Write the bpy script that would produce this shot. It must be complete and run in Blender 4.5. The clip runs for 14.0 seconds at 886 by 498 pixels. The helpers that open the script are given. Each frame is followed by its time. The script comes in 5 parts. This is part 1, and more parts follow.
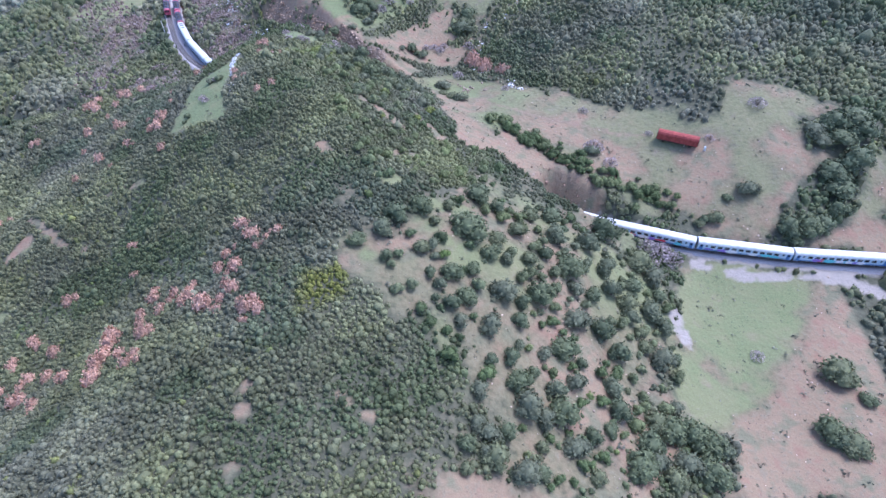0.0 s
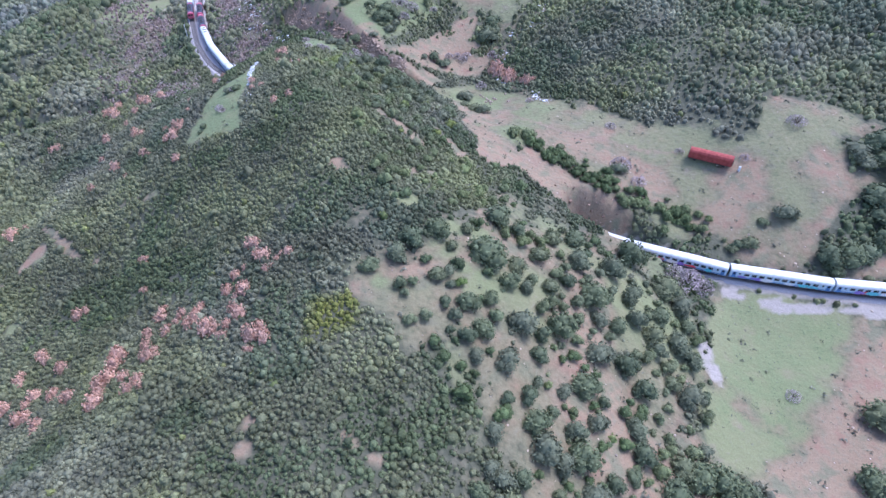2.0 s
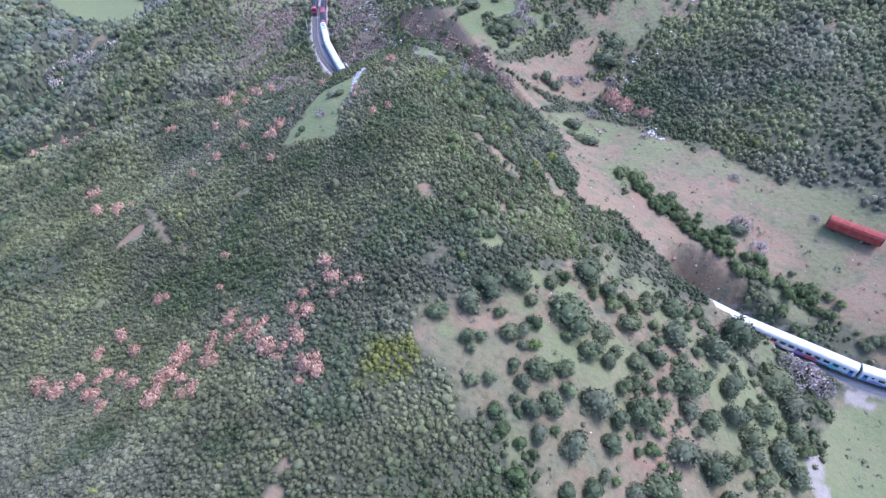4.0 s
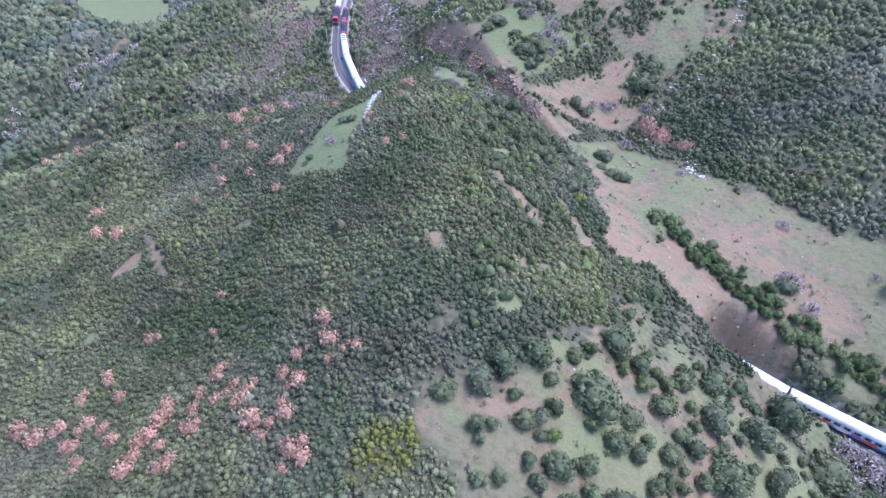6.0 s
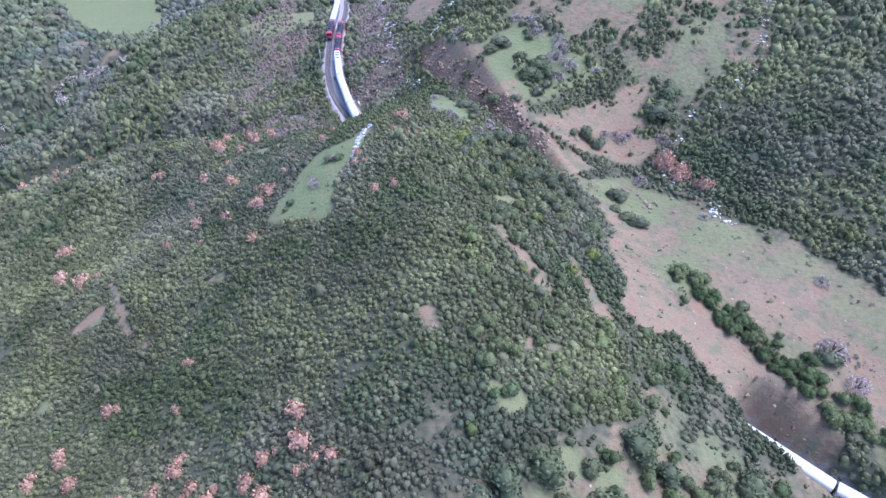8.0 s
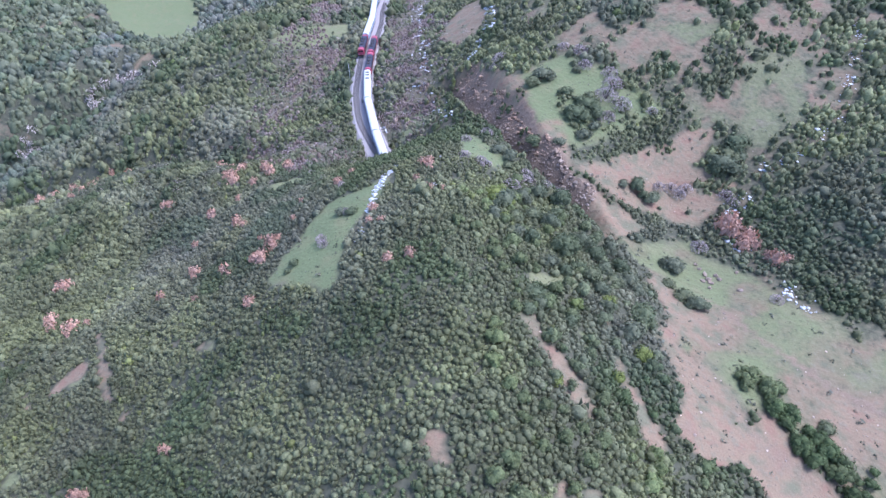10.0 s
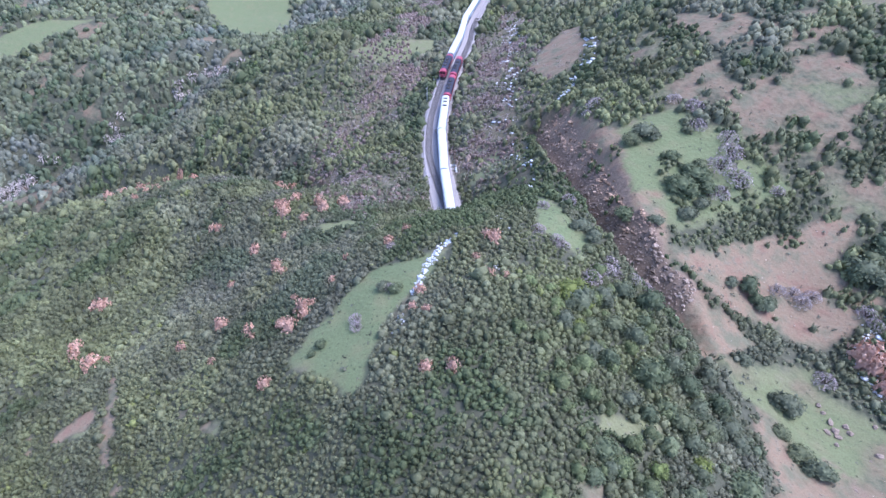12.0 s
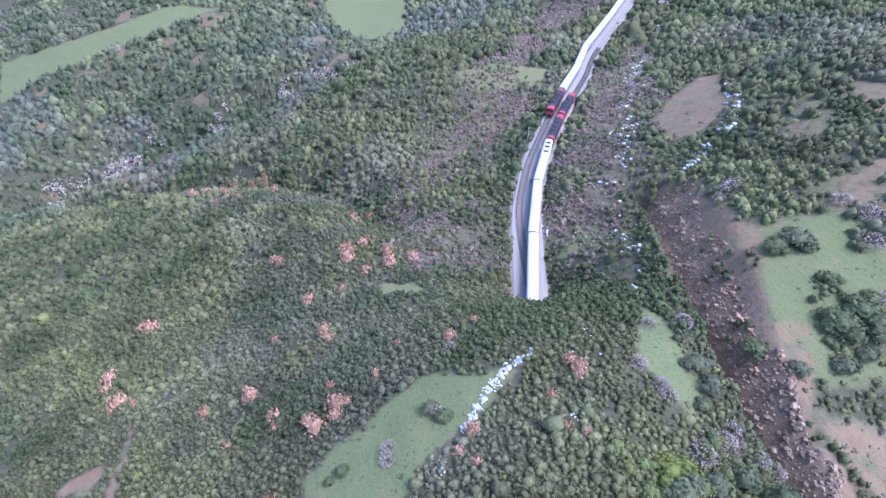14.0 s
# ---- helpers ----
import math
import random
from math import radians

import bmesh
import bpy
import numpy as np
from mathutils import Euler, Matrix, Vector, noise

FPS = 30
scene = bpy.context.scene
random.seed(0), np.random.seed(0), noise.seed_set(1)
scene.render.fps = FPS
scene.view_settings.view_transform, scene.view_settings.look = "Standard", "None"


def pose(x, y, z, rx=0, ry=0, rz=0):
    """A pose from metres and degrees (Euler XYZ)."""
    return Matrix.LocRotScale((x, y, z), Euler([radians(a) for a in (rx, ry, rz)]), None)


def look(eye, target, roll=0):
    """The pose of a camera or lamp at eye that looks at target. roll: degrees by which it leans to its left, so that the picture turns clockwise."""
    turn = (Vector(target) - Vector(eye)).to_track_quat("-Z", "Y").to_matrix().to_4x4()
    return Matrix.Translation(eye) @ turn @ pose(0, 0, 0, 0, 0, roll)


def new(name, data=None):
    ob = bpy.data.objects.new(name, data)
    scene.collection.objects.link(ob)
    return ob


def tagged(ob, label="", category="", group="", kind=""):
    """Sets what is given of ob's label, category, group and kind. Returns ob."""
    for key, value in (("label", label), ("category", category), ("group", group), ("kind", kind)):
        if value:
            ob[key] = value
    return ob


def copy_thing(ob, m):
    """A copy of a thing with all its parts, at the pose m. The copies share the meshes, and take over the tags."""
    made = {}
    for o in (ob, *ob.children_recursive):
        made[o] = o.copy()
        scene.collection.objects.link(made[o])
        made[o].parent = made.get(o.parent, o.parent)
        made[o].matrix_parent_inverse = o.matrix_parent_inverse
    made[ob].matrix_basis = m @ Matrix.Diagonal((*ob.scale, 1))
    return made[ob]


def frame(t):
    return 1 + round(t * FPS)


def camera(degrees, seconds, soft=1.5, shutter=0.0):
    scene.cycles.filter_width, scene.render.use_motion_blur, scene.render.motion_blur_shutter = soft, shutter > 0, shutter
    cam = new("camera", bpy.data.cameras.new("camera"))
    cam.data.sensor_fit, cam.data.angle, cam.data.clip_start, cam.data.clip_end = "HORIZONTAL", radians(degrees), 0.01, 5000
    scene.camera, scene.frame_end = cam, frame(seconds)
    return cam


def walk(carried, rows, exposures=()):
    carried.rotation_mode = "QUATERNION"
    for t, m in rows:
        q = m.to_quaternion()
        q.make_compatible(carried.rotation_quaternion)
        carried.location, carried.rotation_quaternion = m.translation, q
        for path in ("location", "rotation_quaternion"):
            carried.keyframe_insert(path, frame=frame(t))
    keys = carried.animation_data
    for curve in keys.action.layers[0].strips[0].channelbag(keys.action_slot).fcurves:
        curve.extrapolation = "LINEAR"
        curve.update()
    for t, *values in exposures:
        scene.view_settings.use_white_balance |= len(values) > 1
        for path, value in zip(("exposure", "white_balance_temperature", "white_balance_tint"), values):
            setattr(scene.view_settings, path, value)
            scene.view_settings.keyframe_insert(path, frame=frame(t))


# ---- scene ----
cam = camera(79.2, 14.0, 1.45)
STOPS, KELVIN, TINT = 1.12, 5320, 23
METRES, EYE, TILT, LEAN, TURN = 140.0, 100.0, -42.0, 0.0, 0.0
ROWS = [
    (0.0, 0.0, 0.0, 0.0, -0.0, 0.0, -0.0),
    (0.5, 0.0001, 0.0076, 0.0072, 0.21, -0.01, -0.05),
    (1.0, 0.0011, 0.0172, 0.0168, 0.87, -0.05, -0.48),
    (1.5, 0.0023, 0.0284, 0.0282, 0.94, -0.07, -0.39),
    (2.0, 0.0033, 0.0414, 0.0409, 2.09, -0.04, -1.41),
    (2.5, 0.0045, 0.0558, 0.0558, 4.47, -0.14, -3.61),
    (3.0, 0.0045, 0.0719, 0.072, 6.46, -0.29, -5.44),
    (3.5, 0.0035, 0.0895, 0.0894, 9.29, -0.63, -8.07),
    (6.0, -0.0203, 0.1967, 0.1902, 13.71, -1.38, -11.92),
    (6.5, -0.0281, 0.2219, 0.2124, 13.84, -1.36, -11.96),
    (7.0, -0.0362, 0.2482, 0.2359, 13.72, -1.34, -11.75),
    (9.5, -0.0864, 0.3976, 0.3715, 16.41, -1.99, -13.85),
    (10.0, -0.1002, 0.4305, 0.4011, 17.69, -2.32, -14.93),
    (10.5, -0.1158, 0.4642, 0.4311, 19.07, -2.7, -16.13),
    (11.0, -0.1335, 0.4982, 0.4613, 20.79, -3.19, -17.53),
    (11.5, -0.1528, 0.5325, 0.4912, 23.14, -3.92, -19.49),
    (12.0, -0.1747, 0.5662, 0.5213, 25.76, -4.83, -21.59),
    (12.5, -0.1994, 0.599, 0.5504, 28.26, -5.75, -23.54),
    (13.0, -0.2266, 0.631, 0.5791, 31.68, -7.16, -25.99),
    (13.5, -0.2556, 0.6625, 0.6068, 35.32, -8.78, -28.39),
    (14.0, -0.2878, 0.6919, 0.6328, 36.75, -9.46, -29.25),
]
walk(cam, [(t, pose(0, 0, EYE, TILT, LEAN, TURN) @ pose(METRES * x, METRES * y, METRES * z, 90 + pitch, roll, yaw)) for t, x, y, z, yaw, pitch, roll in ROWS], exposures=[(0.0, STOPS, KELVIN, TINT), (14.0, STOPS, KELVIN, TINT)])

# ---- light ----
world = bpy.data.worlds.new("overcast_sky")
scene.world = world
world.use_nodes = True
wn = world.node_tree.nodes
sky = wn.new("ShaderNodeTexSky")
sky.sky_type, sky.sun_disc = "NISHITA", False
sky.sun_elevation, sky.sun_rotation = radians(60), radians(57)
sky.dust_density, sky.air_density = 2.0, 1.0
world.node_tree.links.new(sky.outputs[0], wn["Background"].inputs[0])
wn["Background"].inputs[1].default_value = 0.14
sun = new("sun", bpy.data.lights.new("sun", "SUN"))
sun.data.energy, sun.data.angle, sun.data.color = 1.5, radians(25), (1.0, 0.97, 0.92)
sun.matrix_world = look((75, 48, 155), (0, 0, 0))


# ---- number helpers ----
TABLE = np.random.RandomState(7).rand(256, 256)


def value_noise(x, y):
    xi, yi = np.floor(x).astype(int), np.floor(y).astype(int)
    u, v = x - xi, y - yi
    u, v = u * u * (3 - 2 * u), v * v * (3 - 2 * v)
    a, b = TABLE[xi % 256, yi % 256], TABLE[(xi + 1) % 256, yi % 256]
    c, d = TABLE[xi % 256, (yi + 1) % 256], TABLE[(xi + 1) % 256, (yi + 1) % 256]
    return (a * (1 - u) + b * u) * (1 - v) + (c * (1 - u) + d * u) * v


def fbm(x, y, size, octaves=4, shift=0.0):
    """Fractal noise about zero, from -1 to 1, with lumps of that many metres."""
    total, gain = 0.0, 0.5
    x, y = np.asarray(x, float) / size + shift, np.asarray(y, float) / size + 1.7 * shift
    for _ in range(octaves):
        total = total + gain * (2 * value_noise(x, y) - 1)
        x, y, gain = x * 2.03 + 11.3, y * 2.03 + 5.1, gain * 0.5
    return total


def step(a, b, v):
    t = np.clip((v - a) / (b - a), 0, 1)
    return t * t * (3 - 2 * t)


def smooth_line(points, pitch=1.5):
    """Points every pitch metres along a smooth curve through the given ones."""
    p = np.array(points, float)
    p = np.vstack([2 * p[0] - p[1], p, 2 * p[-1] - p[-2]])
    out = []
    for a, b, c, d in zip(p, p[1:], p[2:], p[3:]):
        n = max(2, int(np.linalg.norm((c - b)[:2]) / pitch))
        for t in np.arange(n) / n:
            out.append(0.5 * (2 * b + (c - a) * t + (2 * a - 5 * b + 4 * c - d) * t * t + (3 * b - a - 3 * c + d) * t ** 3))
    return np.array(out + [p[-2]])


def along(line, x, y):
    """Distance from a plan line, signed side (left plus), and the place along it (0 to the count of its points)."""
    x, y = np.asarray(x, float).ravel(), np.asarray(y, float).ravel()
    best = np.full(x.shape, 1e9)
    side, place = np.zeros(x.shape), np.zeros(x.shape)
    for i, (a, b) in enumerate(zip(line[:, :2], line[1:, :2])):
        d = b - a
        t = np.clip(((x - a[0]) * d[0] + (y - a[1]) * d[1]) / (d @ d), 0, 1)
        ex, ey = x - a[0] - t * d[0], y - a[1] - t * d[1]
        r = np.hypot(ex, ey)
        m = r < best
        best[m], place[m] = r[m], (i + t)[m]
        side[m] = (np.sign(d[0] * ey - d[1] * ex))[m]
    return best, side, place


def inside(poly, x, y):
    """Metres inside (plus) or outside (minus) a plan polygon."""
    x, y = np.asarray(x, float), np.asarray(y, float)
    far, odd = np.full(x.shape, 1e9), np.zeros(x.shape, bool)
    for (ax, ay), (bx, by) in zip(poly, poly[1:] + poly[:1]):
        dx, dy = bx - ax, by - ay
        t = np.clip(((x - ax) * dx + (y - ay) * dy) / (dx * dx + dy * dy + 1e-9), 0, 1)
        far = np.minimum(far, np.hypot(x - ax - t * dx, y - ay - t * dy))
        odd ^= ((ay > y) != (by > y)) & (x < (bx - ax) * (y - ay) / (by - ay + 1e-9) + ax)
    return np.where(odd, far, -far)


def zone(poly, x, y, soft=2.4, ragged=3.5, shift=0.0, wider=0.0):
    return step(-soft, soft, inside(poly, x, y) + wider + ragged * fbm(x, y, 9, 3, shift))


# ---- the lie of the land: heights along east-west sections 32 m apart, westmost first ----
SECTIONS = []


def section(*heights):
    SECTIONS.append(heights)


section(-121.6, -119.5, -116.5, -112.2, -106.1, -98.3, -88.7, -77.7, -66, -54.1, -42.5, -31.7, -21.4, -10.9, -0, 8.3, 9.3, 3.3, -5.3, -13.6, -19.9, -25.5, -30.3, -34, -36.5, -38.3)
section(-114.2, -113, -111.1, -107.9, -102.9, -96, -87, -76.5, -65, -53.2, -41.8, -31.4, -22.1, -12.7, -0.3, 11.8, 14.1, 6.4, -3.2, -11.6, -15.7, -19.9, -23.7, -26.4, -28.1, -29.2)
section(-106.3, -106.2, -105.5, -103.6, -99.8, -93.8, -85.6, -75.4, -64, -52.2, -40.7, -30.2, -22.4, -16.2, -3.2, 15.2, 20.1, 9.8, -1.6, -12.1, -11.9, -14.8, -17.6, -19.3, -19.8, -20.1)
section(-97.7, -99, -99.8, -99.3, -96.8, -91.9, -84.3, -74.4, -62.9, -51.1, -39, -27, -19.7, -19.5, -11.2, 12, 25.4, 16.9, 0.4, -17.3, -9.6, -11.9, -13.1, -13.3, -12.4, -11.8)
section(-88.7, -91.3, -93.7, -94.8, -93.8, -89.9, -83, -73.1, -61.4, -49.9, -38.1, -22.6, -10.9, -9.4, -10.7, 5.8, 29.7, 25.7, 8.5, -11.9, -10.7, -12.1, -9.3, -8.4, -7, -5.5)
section(-79.1, -83.2, -87, -90, -90.6, -87.9, -81.8, -71.6, -58.7, -47.8, -39.7, -26.3, -15.4, 0.4, 7.9, 19.9, 37.1, 18.6, 5.3, -6.8, 0.9, -0.4, -0.2, -1.1, -1.2, 0.2)
section(-69.2, -74.3, -79.6, -84.4, -87.2, -85.6, -80.6, -70.1, -54.4, -41.8, -35, -22, -17.3, -5.7, 16.9, 31.9, 33.6, 16.4, 12.8, 6.9, 19.4, 15.5, 11.5, 8.8, 7.8, 8.1)
section(-59.2, -64.8, -70.8, -77.3, -83.1, -82.4, -78.2, -68.4, -51.8, -40.2, -32.4, -10, -1.2, 7.9, 11.3, 34.2, 22.1, 3.2, 11.1, 13.8, 22.3, 21.5, 19.6, 17.9, 17, 16.9)
section(-49.7, -54.8, -60.2, -66.4, -73.9, -73.3, -69.3, -63.8, -48.8, -33.5, -28.1, -16.2, -8.2, 0.5, -7.5, 25.1, 22.9, 7.6, 18.8, 27.7, 28.7, 27.6, 26.8, 26.1, 25.7, 25.7)
section(-41.6, -46, -50.2, -54.5, -59.6, -58.1, -54.4, -56.4, -43.9, -26.6, -19.3, -16.5, -15.1, 2.1, 8.9, 32.1, 35.4, 28.3, 21.4, 30.1, 33.2, 33.6, 33.6, 33.6, 33.7, 33.8)
section(-35.6, -39.5, -43.2, -46.4, -48.3, -44.1, -38.5, -41.1, -30.9, -17.1, -6.1, -0.8, -6.7, 4.8, 19.2, 38.9, 45.3, 43.4, 35.5, 37, 38.9, 39.7, 40.1, 40.4, 40.8, 41.1)
section(-31.8, -35.3, -38.6, -41.2, -41.9, -38.9, -35.8, -31.5, -20.7, -9.6, 1.1, 4.8, -1.1, 7.1, 23.3, 41.1, 49.8, 50.6, 46.4, 45.3, 45.6, 46, 46.3, 46.7, 47.1, 47.6)
section(-29.5, -32.9, -36.2, -39.3, -41.9, -43.8, -45.5, -39.1, -24.6, -11.9, -2.5, 0.3, -0.8, 8.5, 24.3, 40, 49.8, 53.3, 52.7, 52.1, 51.9, 51.9, 52.2, 52.5, 52.8, 53.2)
section(-28.1, -31.3, -34.7, -38.3, -42.1, -45.7, -47.6, -41.7, -28.6, -15.9, -6.3, -1.1, 2.8, 12.2, 25.7, 39.2, 49.1, 54.4, 56.4, 57, 57.2, 57.3, 57.5, 57.7, 58, 58.3)
section(-26.6, -29.7, -33, -36.5, -40.1, -43, -43.5, -38.4, -28.3, -17, -7.2, 0.4, 6.9, 16.1, 27.7, 39.4, 48.9, 55.3, 58.9, 60.7, 61.7, 62.1, 62.3, 62.5, 62.7, 62.8)
section(-24.6, -27.5, -30.5, -33.5, -36.3, -38.1, -37.6, -33.2, -25.2, -15.7, -6.3, 2.2, 10.1, 19.3, 29.7, 40.2, 49.3, 56.2, 60.9, 63.8, 65.5, 66.3, 66.7, 66.9, 67, 67.1)
section(-21.8, -24.4, -27.1, -29.5, -31.5, -32.4, -31.3, -27.4, -20.9, -12.9, -4.3, 4.1, 12.6, 21.6, 31.4, 41.2, 50.1, 57.4, 62.8, 66.5, 68.8, 70.2, 70.8, 71, 71.1, 71.1)
section(-18.4, -20.8, -23, -25, -26.4, -26.6, -25.2, -21.8, -16.3, -9.4, -1.7, 6.3, 14.7, 23.6, 33, 42.5, 51.2, 58.8, 64.7, 69.1, 72, 73.7, 74.6, 75, 75, 75)
section(-14.6, -16.7, -18.7, -20.3, -21.2, -21, -19.5, -16.4, -11.6, -5.6, 1.2, 8.8, 16.8, 25.5, 34.6, 43.8, 52.6, 60.3, 66.7, 71.6, 75, 77.1, 78.2, 78.7, 78.9, 78.9)
WEST, SOUTH, PITCH = -544.0, -32.0, 32.0
LAND = np.array(SECTIONS, float)


def rolling(x, y):
    x, y = np.asarray(x, float), np.asarray(y, float)
    rows, cols = LAND.shape
    cx = np.clip((x - WEST) / PITCH, 1, cols - 2.001)
    cy = np.clip((y - SOUTH) / PITCH, 1, rows - 2.001)
    out = np.zeros(x.shape)
    i0, j0 = np.floor(cx).astype(int), np.floor(cy).astype(int)
    u, v = cx - i0, cy - j0

    def weights(w):
        return ((1 - w) ** 3 / 6, (3 * w ** 3 - 6 * w ** 2 + 4) / 6, (-3 * w ** 3 + 3 * w ** 2 + 3 * w + 1) / 6, w ** 3 / 6)
    for j, wy in zip((-1, 0, 1, 2), weights(v)):
        for i, wx in zip((-1, 0, 1, 2), weights(u)):
            out += wy * wx * LAND[np.clip(j0 + j, 0, rows - 1), np.clip(i0 + i, 0, cols - 1)]
    away = np.hypot(x - WEST - PITCH * cx, y - SOUTH - PITCH * cy)
    return out + step(0, 900, away) * (90 * fbm(x, y, 700, 3, 3.0) - 40)


# ---- ravines between the spurs: a plan line, depth and half-width ----
RAVINES = [
    ([(-394, 136), (-397, 159), (-395, 187), (-379, 215), (-363, 242), (-345, 276), (-334, 305), (-310, 325)], 24.0, 19.0),
    ([(-371, 153), (-324, 178), (-290, 197), (-255, 212), (-225, 222), (-190, 223), (-150, 216)], 14.0, 13.0),
]


def ravine(x, y):
    """How far the ravines cut into the rolling land."""
    drop = np.zeros(np.shape(x))
    for line, depth, width in RAVINES:
        d, side, place = along(np.array(line, float), x, y)
        drop = np.maximum(drop, depth * np.exp(-np.abs(d / width) ** 1.6).reshape(np.shape(x)))
    return drop


# ---- the railway: one line from the open valley through the spur, a loop beside it beyond ----
NEAR_Z, FAR_Z = -5.5, 1.5
NEAR_MOUTH, FAR_MOUTH = 34.0, -83.0
near_full = smooth_line([(320, 96, NEAR_Z), (175, 105, NEAR_Z), (126, 110, NEAR_Z), (94, 113.5, NEAR_Z), (69, 119, NEAR_Z), (54, 124.6, NEAR_Z), (44, 128.8, NEAR_Z), (34, 133.8, NEAR_Z), (25, 139.2, NEAR_Z), (16, 146, NEAR_Z), (-10, 168, -4.5)])
near_line = near_full[near_full[:, 0] > NEAR_MOUTH]
far_full = smooth_line([(-50, 160, -0.5), (-70, 187, 1.0), (-85.4, 207.3, FAR_Z), (-94.2, 218.2, FAR_Z), (-111, 240.5, FAR_Z), (-124, 260.5, FAR_Z), (-131, 274, FAR_Z), (-140.7, 294.6, FAR_Z), (-148, 312, FAR_Z), (-157.5, 336, FAR_Z), (-169, 361, FAR_Z), (-189, 418, FAR_Z), (-232, 530, FAR_Z), (-290, 680, FAR_Z)])
far_line = far_full[far_full[:, 0] < FAR_MOUTH]


def beside(line, offset):
    """The line moved to its left by offset(i) metres."""
    d = np.gradient(line[:, :2], axis=0)
    d /= np.linalg.norm(d, axis=1)[:, None]
    out = line.copy()
    k = np.array([offset(i) for i in range(len(line))])
    out[:, 0] -= d[:, 1] * k
    out[:, 1] += d[:, 0] * k
    return out


loop_line = beside(far_line, lambda i: 4.7 * float(step(4, 34, i)))
far_bed = beside(far_line, lambda i: 2.3 * float(step(4, 34, i)))
rock_cut = smooth_line([(-14, 190, 13), (-22.5, 196, 11.5), (-32, 199.5, 12), (-41.5, 206.5, 13.5), (-56, 221, 14), (-67, 233, 13.5), (-78, 246, 11), (-86, 254, 9)])


def carve(z, x, y, line, half, rise, fall, left=None, head=2.0):
    """Cut or fill the land to a bed along the line; rise and fall are the banks' slopes."""
    d, side, place = along(line, x, y)
    lo = np.clip(place.astype(int), 0, len(line) - 2)
    f = place - lo
    level = line[lo, 2] * (1 - f) + line[lo + 1, 2] * f
    over = np.maximum(0, d - half)
    up = np.where(side > 0, left if left else rise, rise)
    ends = (place <= 0) | (place >= len(line) - 1.001)
    up, dn = np.where(ends, head, up), np.where(ends, 3.0, fall)
    return np.clip(z, level - dn * over, level + up * over)


def height(x, y, fine=True):
    shape = np.shape(x)
    x, y = np.ravel(np.asarray(x, float)), np.ravel(np.asarray(y, float))
    z = rolling(x, y) - ravine(x, y)
    if fine:
        z = z + 1.3 * fbm(x, y, 26, 4) + 0.35 * fbm(x, y, 5, 3, 2.0)
    near = (np.abs(x) < 420) & (y > 30) & (y < 760)
    xs, ys, zs = x[near], y[near], z[near]
    zs = carve(zs, xs, ys, rock_cut, 1.0, 1.35, 50, 3.6)
    d, side, place = along(rock_cut, xs, ys)
    zs = zs + 2.2 * step(11, 8, d) * step(0.8, 3.0, d) * fbm(xs, ys, 4.2, 4, 4.0)
    zs = carve(zs, xs, ys, near_line - np.array([0, 0, 0.75]), 2.4, 2.2, 0.7, 3.5, 3.0)
    d, side, place = along(near_line, xs, ys)
    zs = zs + 1.7 * step(13, 9, d) * step(3.2, 5.0, d) * (side < 0) * step(60, 48, xs) * fbm(xs, ys, 4.6, 4, 6.0)
    zs = carve(zs, xs, ys, far_bed - np.array([0, 0, 0.75]), 5.0, 0.8, 0.7, None, 8.0)
    z[near] = zs
    return z.reshape(shape)


# ---- open ground in plan ----
SPARSE = [(-22.3, 84.7), (-11.1, 95.4), (7.0, 110.1), (34.8, 121.9), (51.4, 115.8), (61.6, 101.0), (60.6, 79.8), (52.8, 63.6), (62.9, 58.9), (58.3, 47.8), (2.9, 38.3), (2.0, 55.6), (-3.0, 66.2), (-14.1, 76.6)]
VALLEY = [(-2.0, 181.4), (15.1, 177.4), (24.3, 192.8), (53.3, 177.5), (91.4, 161.9), (101.2, 181.6), (135.7, 165.4), (116.8, 150.5), (141.3, 148.2), (127.9, 112.9), (95.9, 117.8), (57.8, 129.4), (38.6, 143.8), (17.6, 156.3)]
MEADOW = [(70.2, 109.3), (109.2, 105.2), (88.5, 81.3), (76.6, 63.4), (64.4, 61.4), (54.5, 70.4), (56.3, 79.4), (66.9, 94.3)]
TAN = [(88.5, 81.3), (105.5, 95.3), (106.2, 79.3), (105.7, 71.8), (92.1, 48.0), (59.4, 47.8), (64.4, 61.4), (76.6, 63.4)]
ORANGE = [(-30.7, 210.1), (2.0, 246.7), (5.0, 243.4), (2.0, 230.5), (12.0, 227.7), (10.1, 215.6), (2.0, 208.5), (-4.1, 210.2), (-14.0, 206.5), (-25.2, 208.9)]
NEGRASS = [(-59.8, 242.4), (-43.7, 254.0), (-29.8, 251.0), (-8.1, 244.9), (-29.3, 217.8), (-40.5, 213.5)]
LOWER = [(-15.1, 193.5), (2.0, 204.5), (24.3, 192.8), (31.2, 185.9), (29.2, 159.9), (4.0, 144.8), (-1.0, 165.3), (-4.1, 185.2)]
CREST = [(-83.9, 141.9), (-82.6, 154.7), (-80.5, 167.6), (-67.9, 178.8), (-66.6, 165.5), (-66.6, 156.5), (-62.7, 142.6), (-62.8, 139.7), (-72.5, 140.5)]
SMALL = [(-63.2, 208.5), (-57.4, 207.2), (-42.0, 196.0), (-44.0, 188.8), (-56.2, 193.5)]
UPPER = [(-106, 292), (-109, 308), (-110, 336), (-102, 335), (-86, 296), (-85, 279), (-93, 281)]
FARMEADOW = [(-452, 395), (-418, 374), (-382, 361), (-349, 363), (-349, 394), (-375, 423), (-400, 450)]
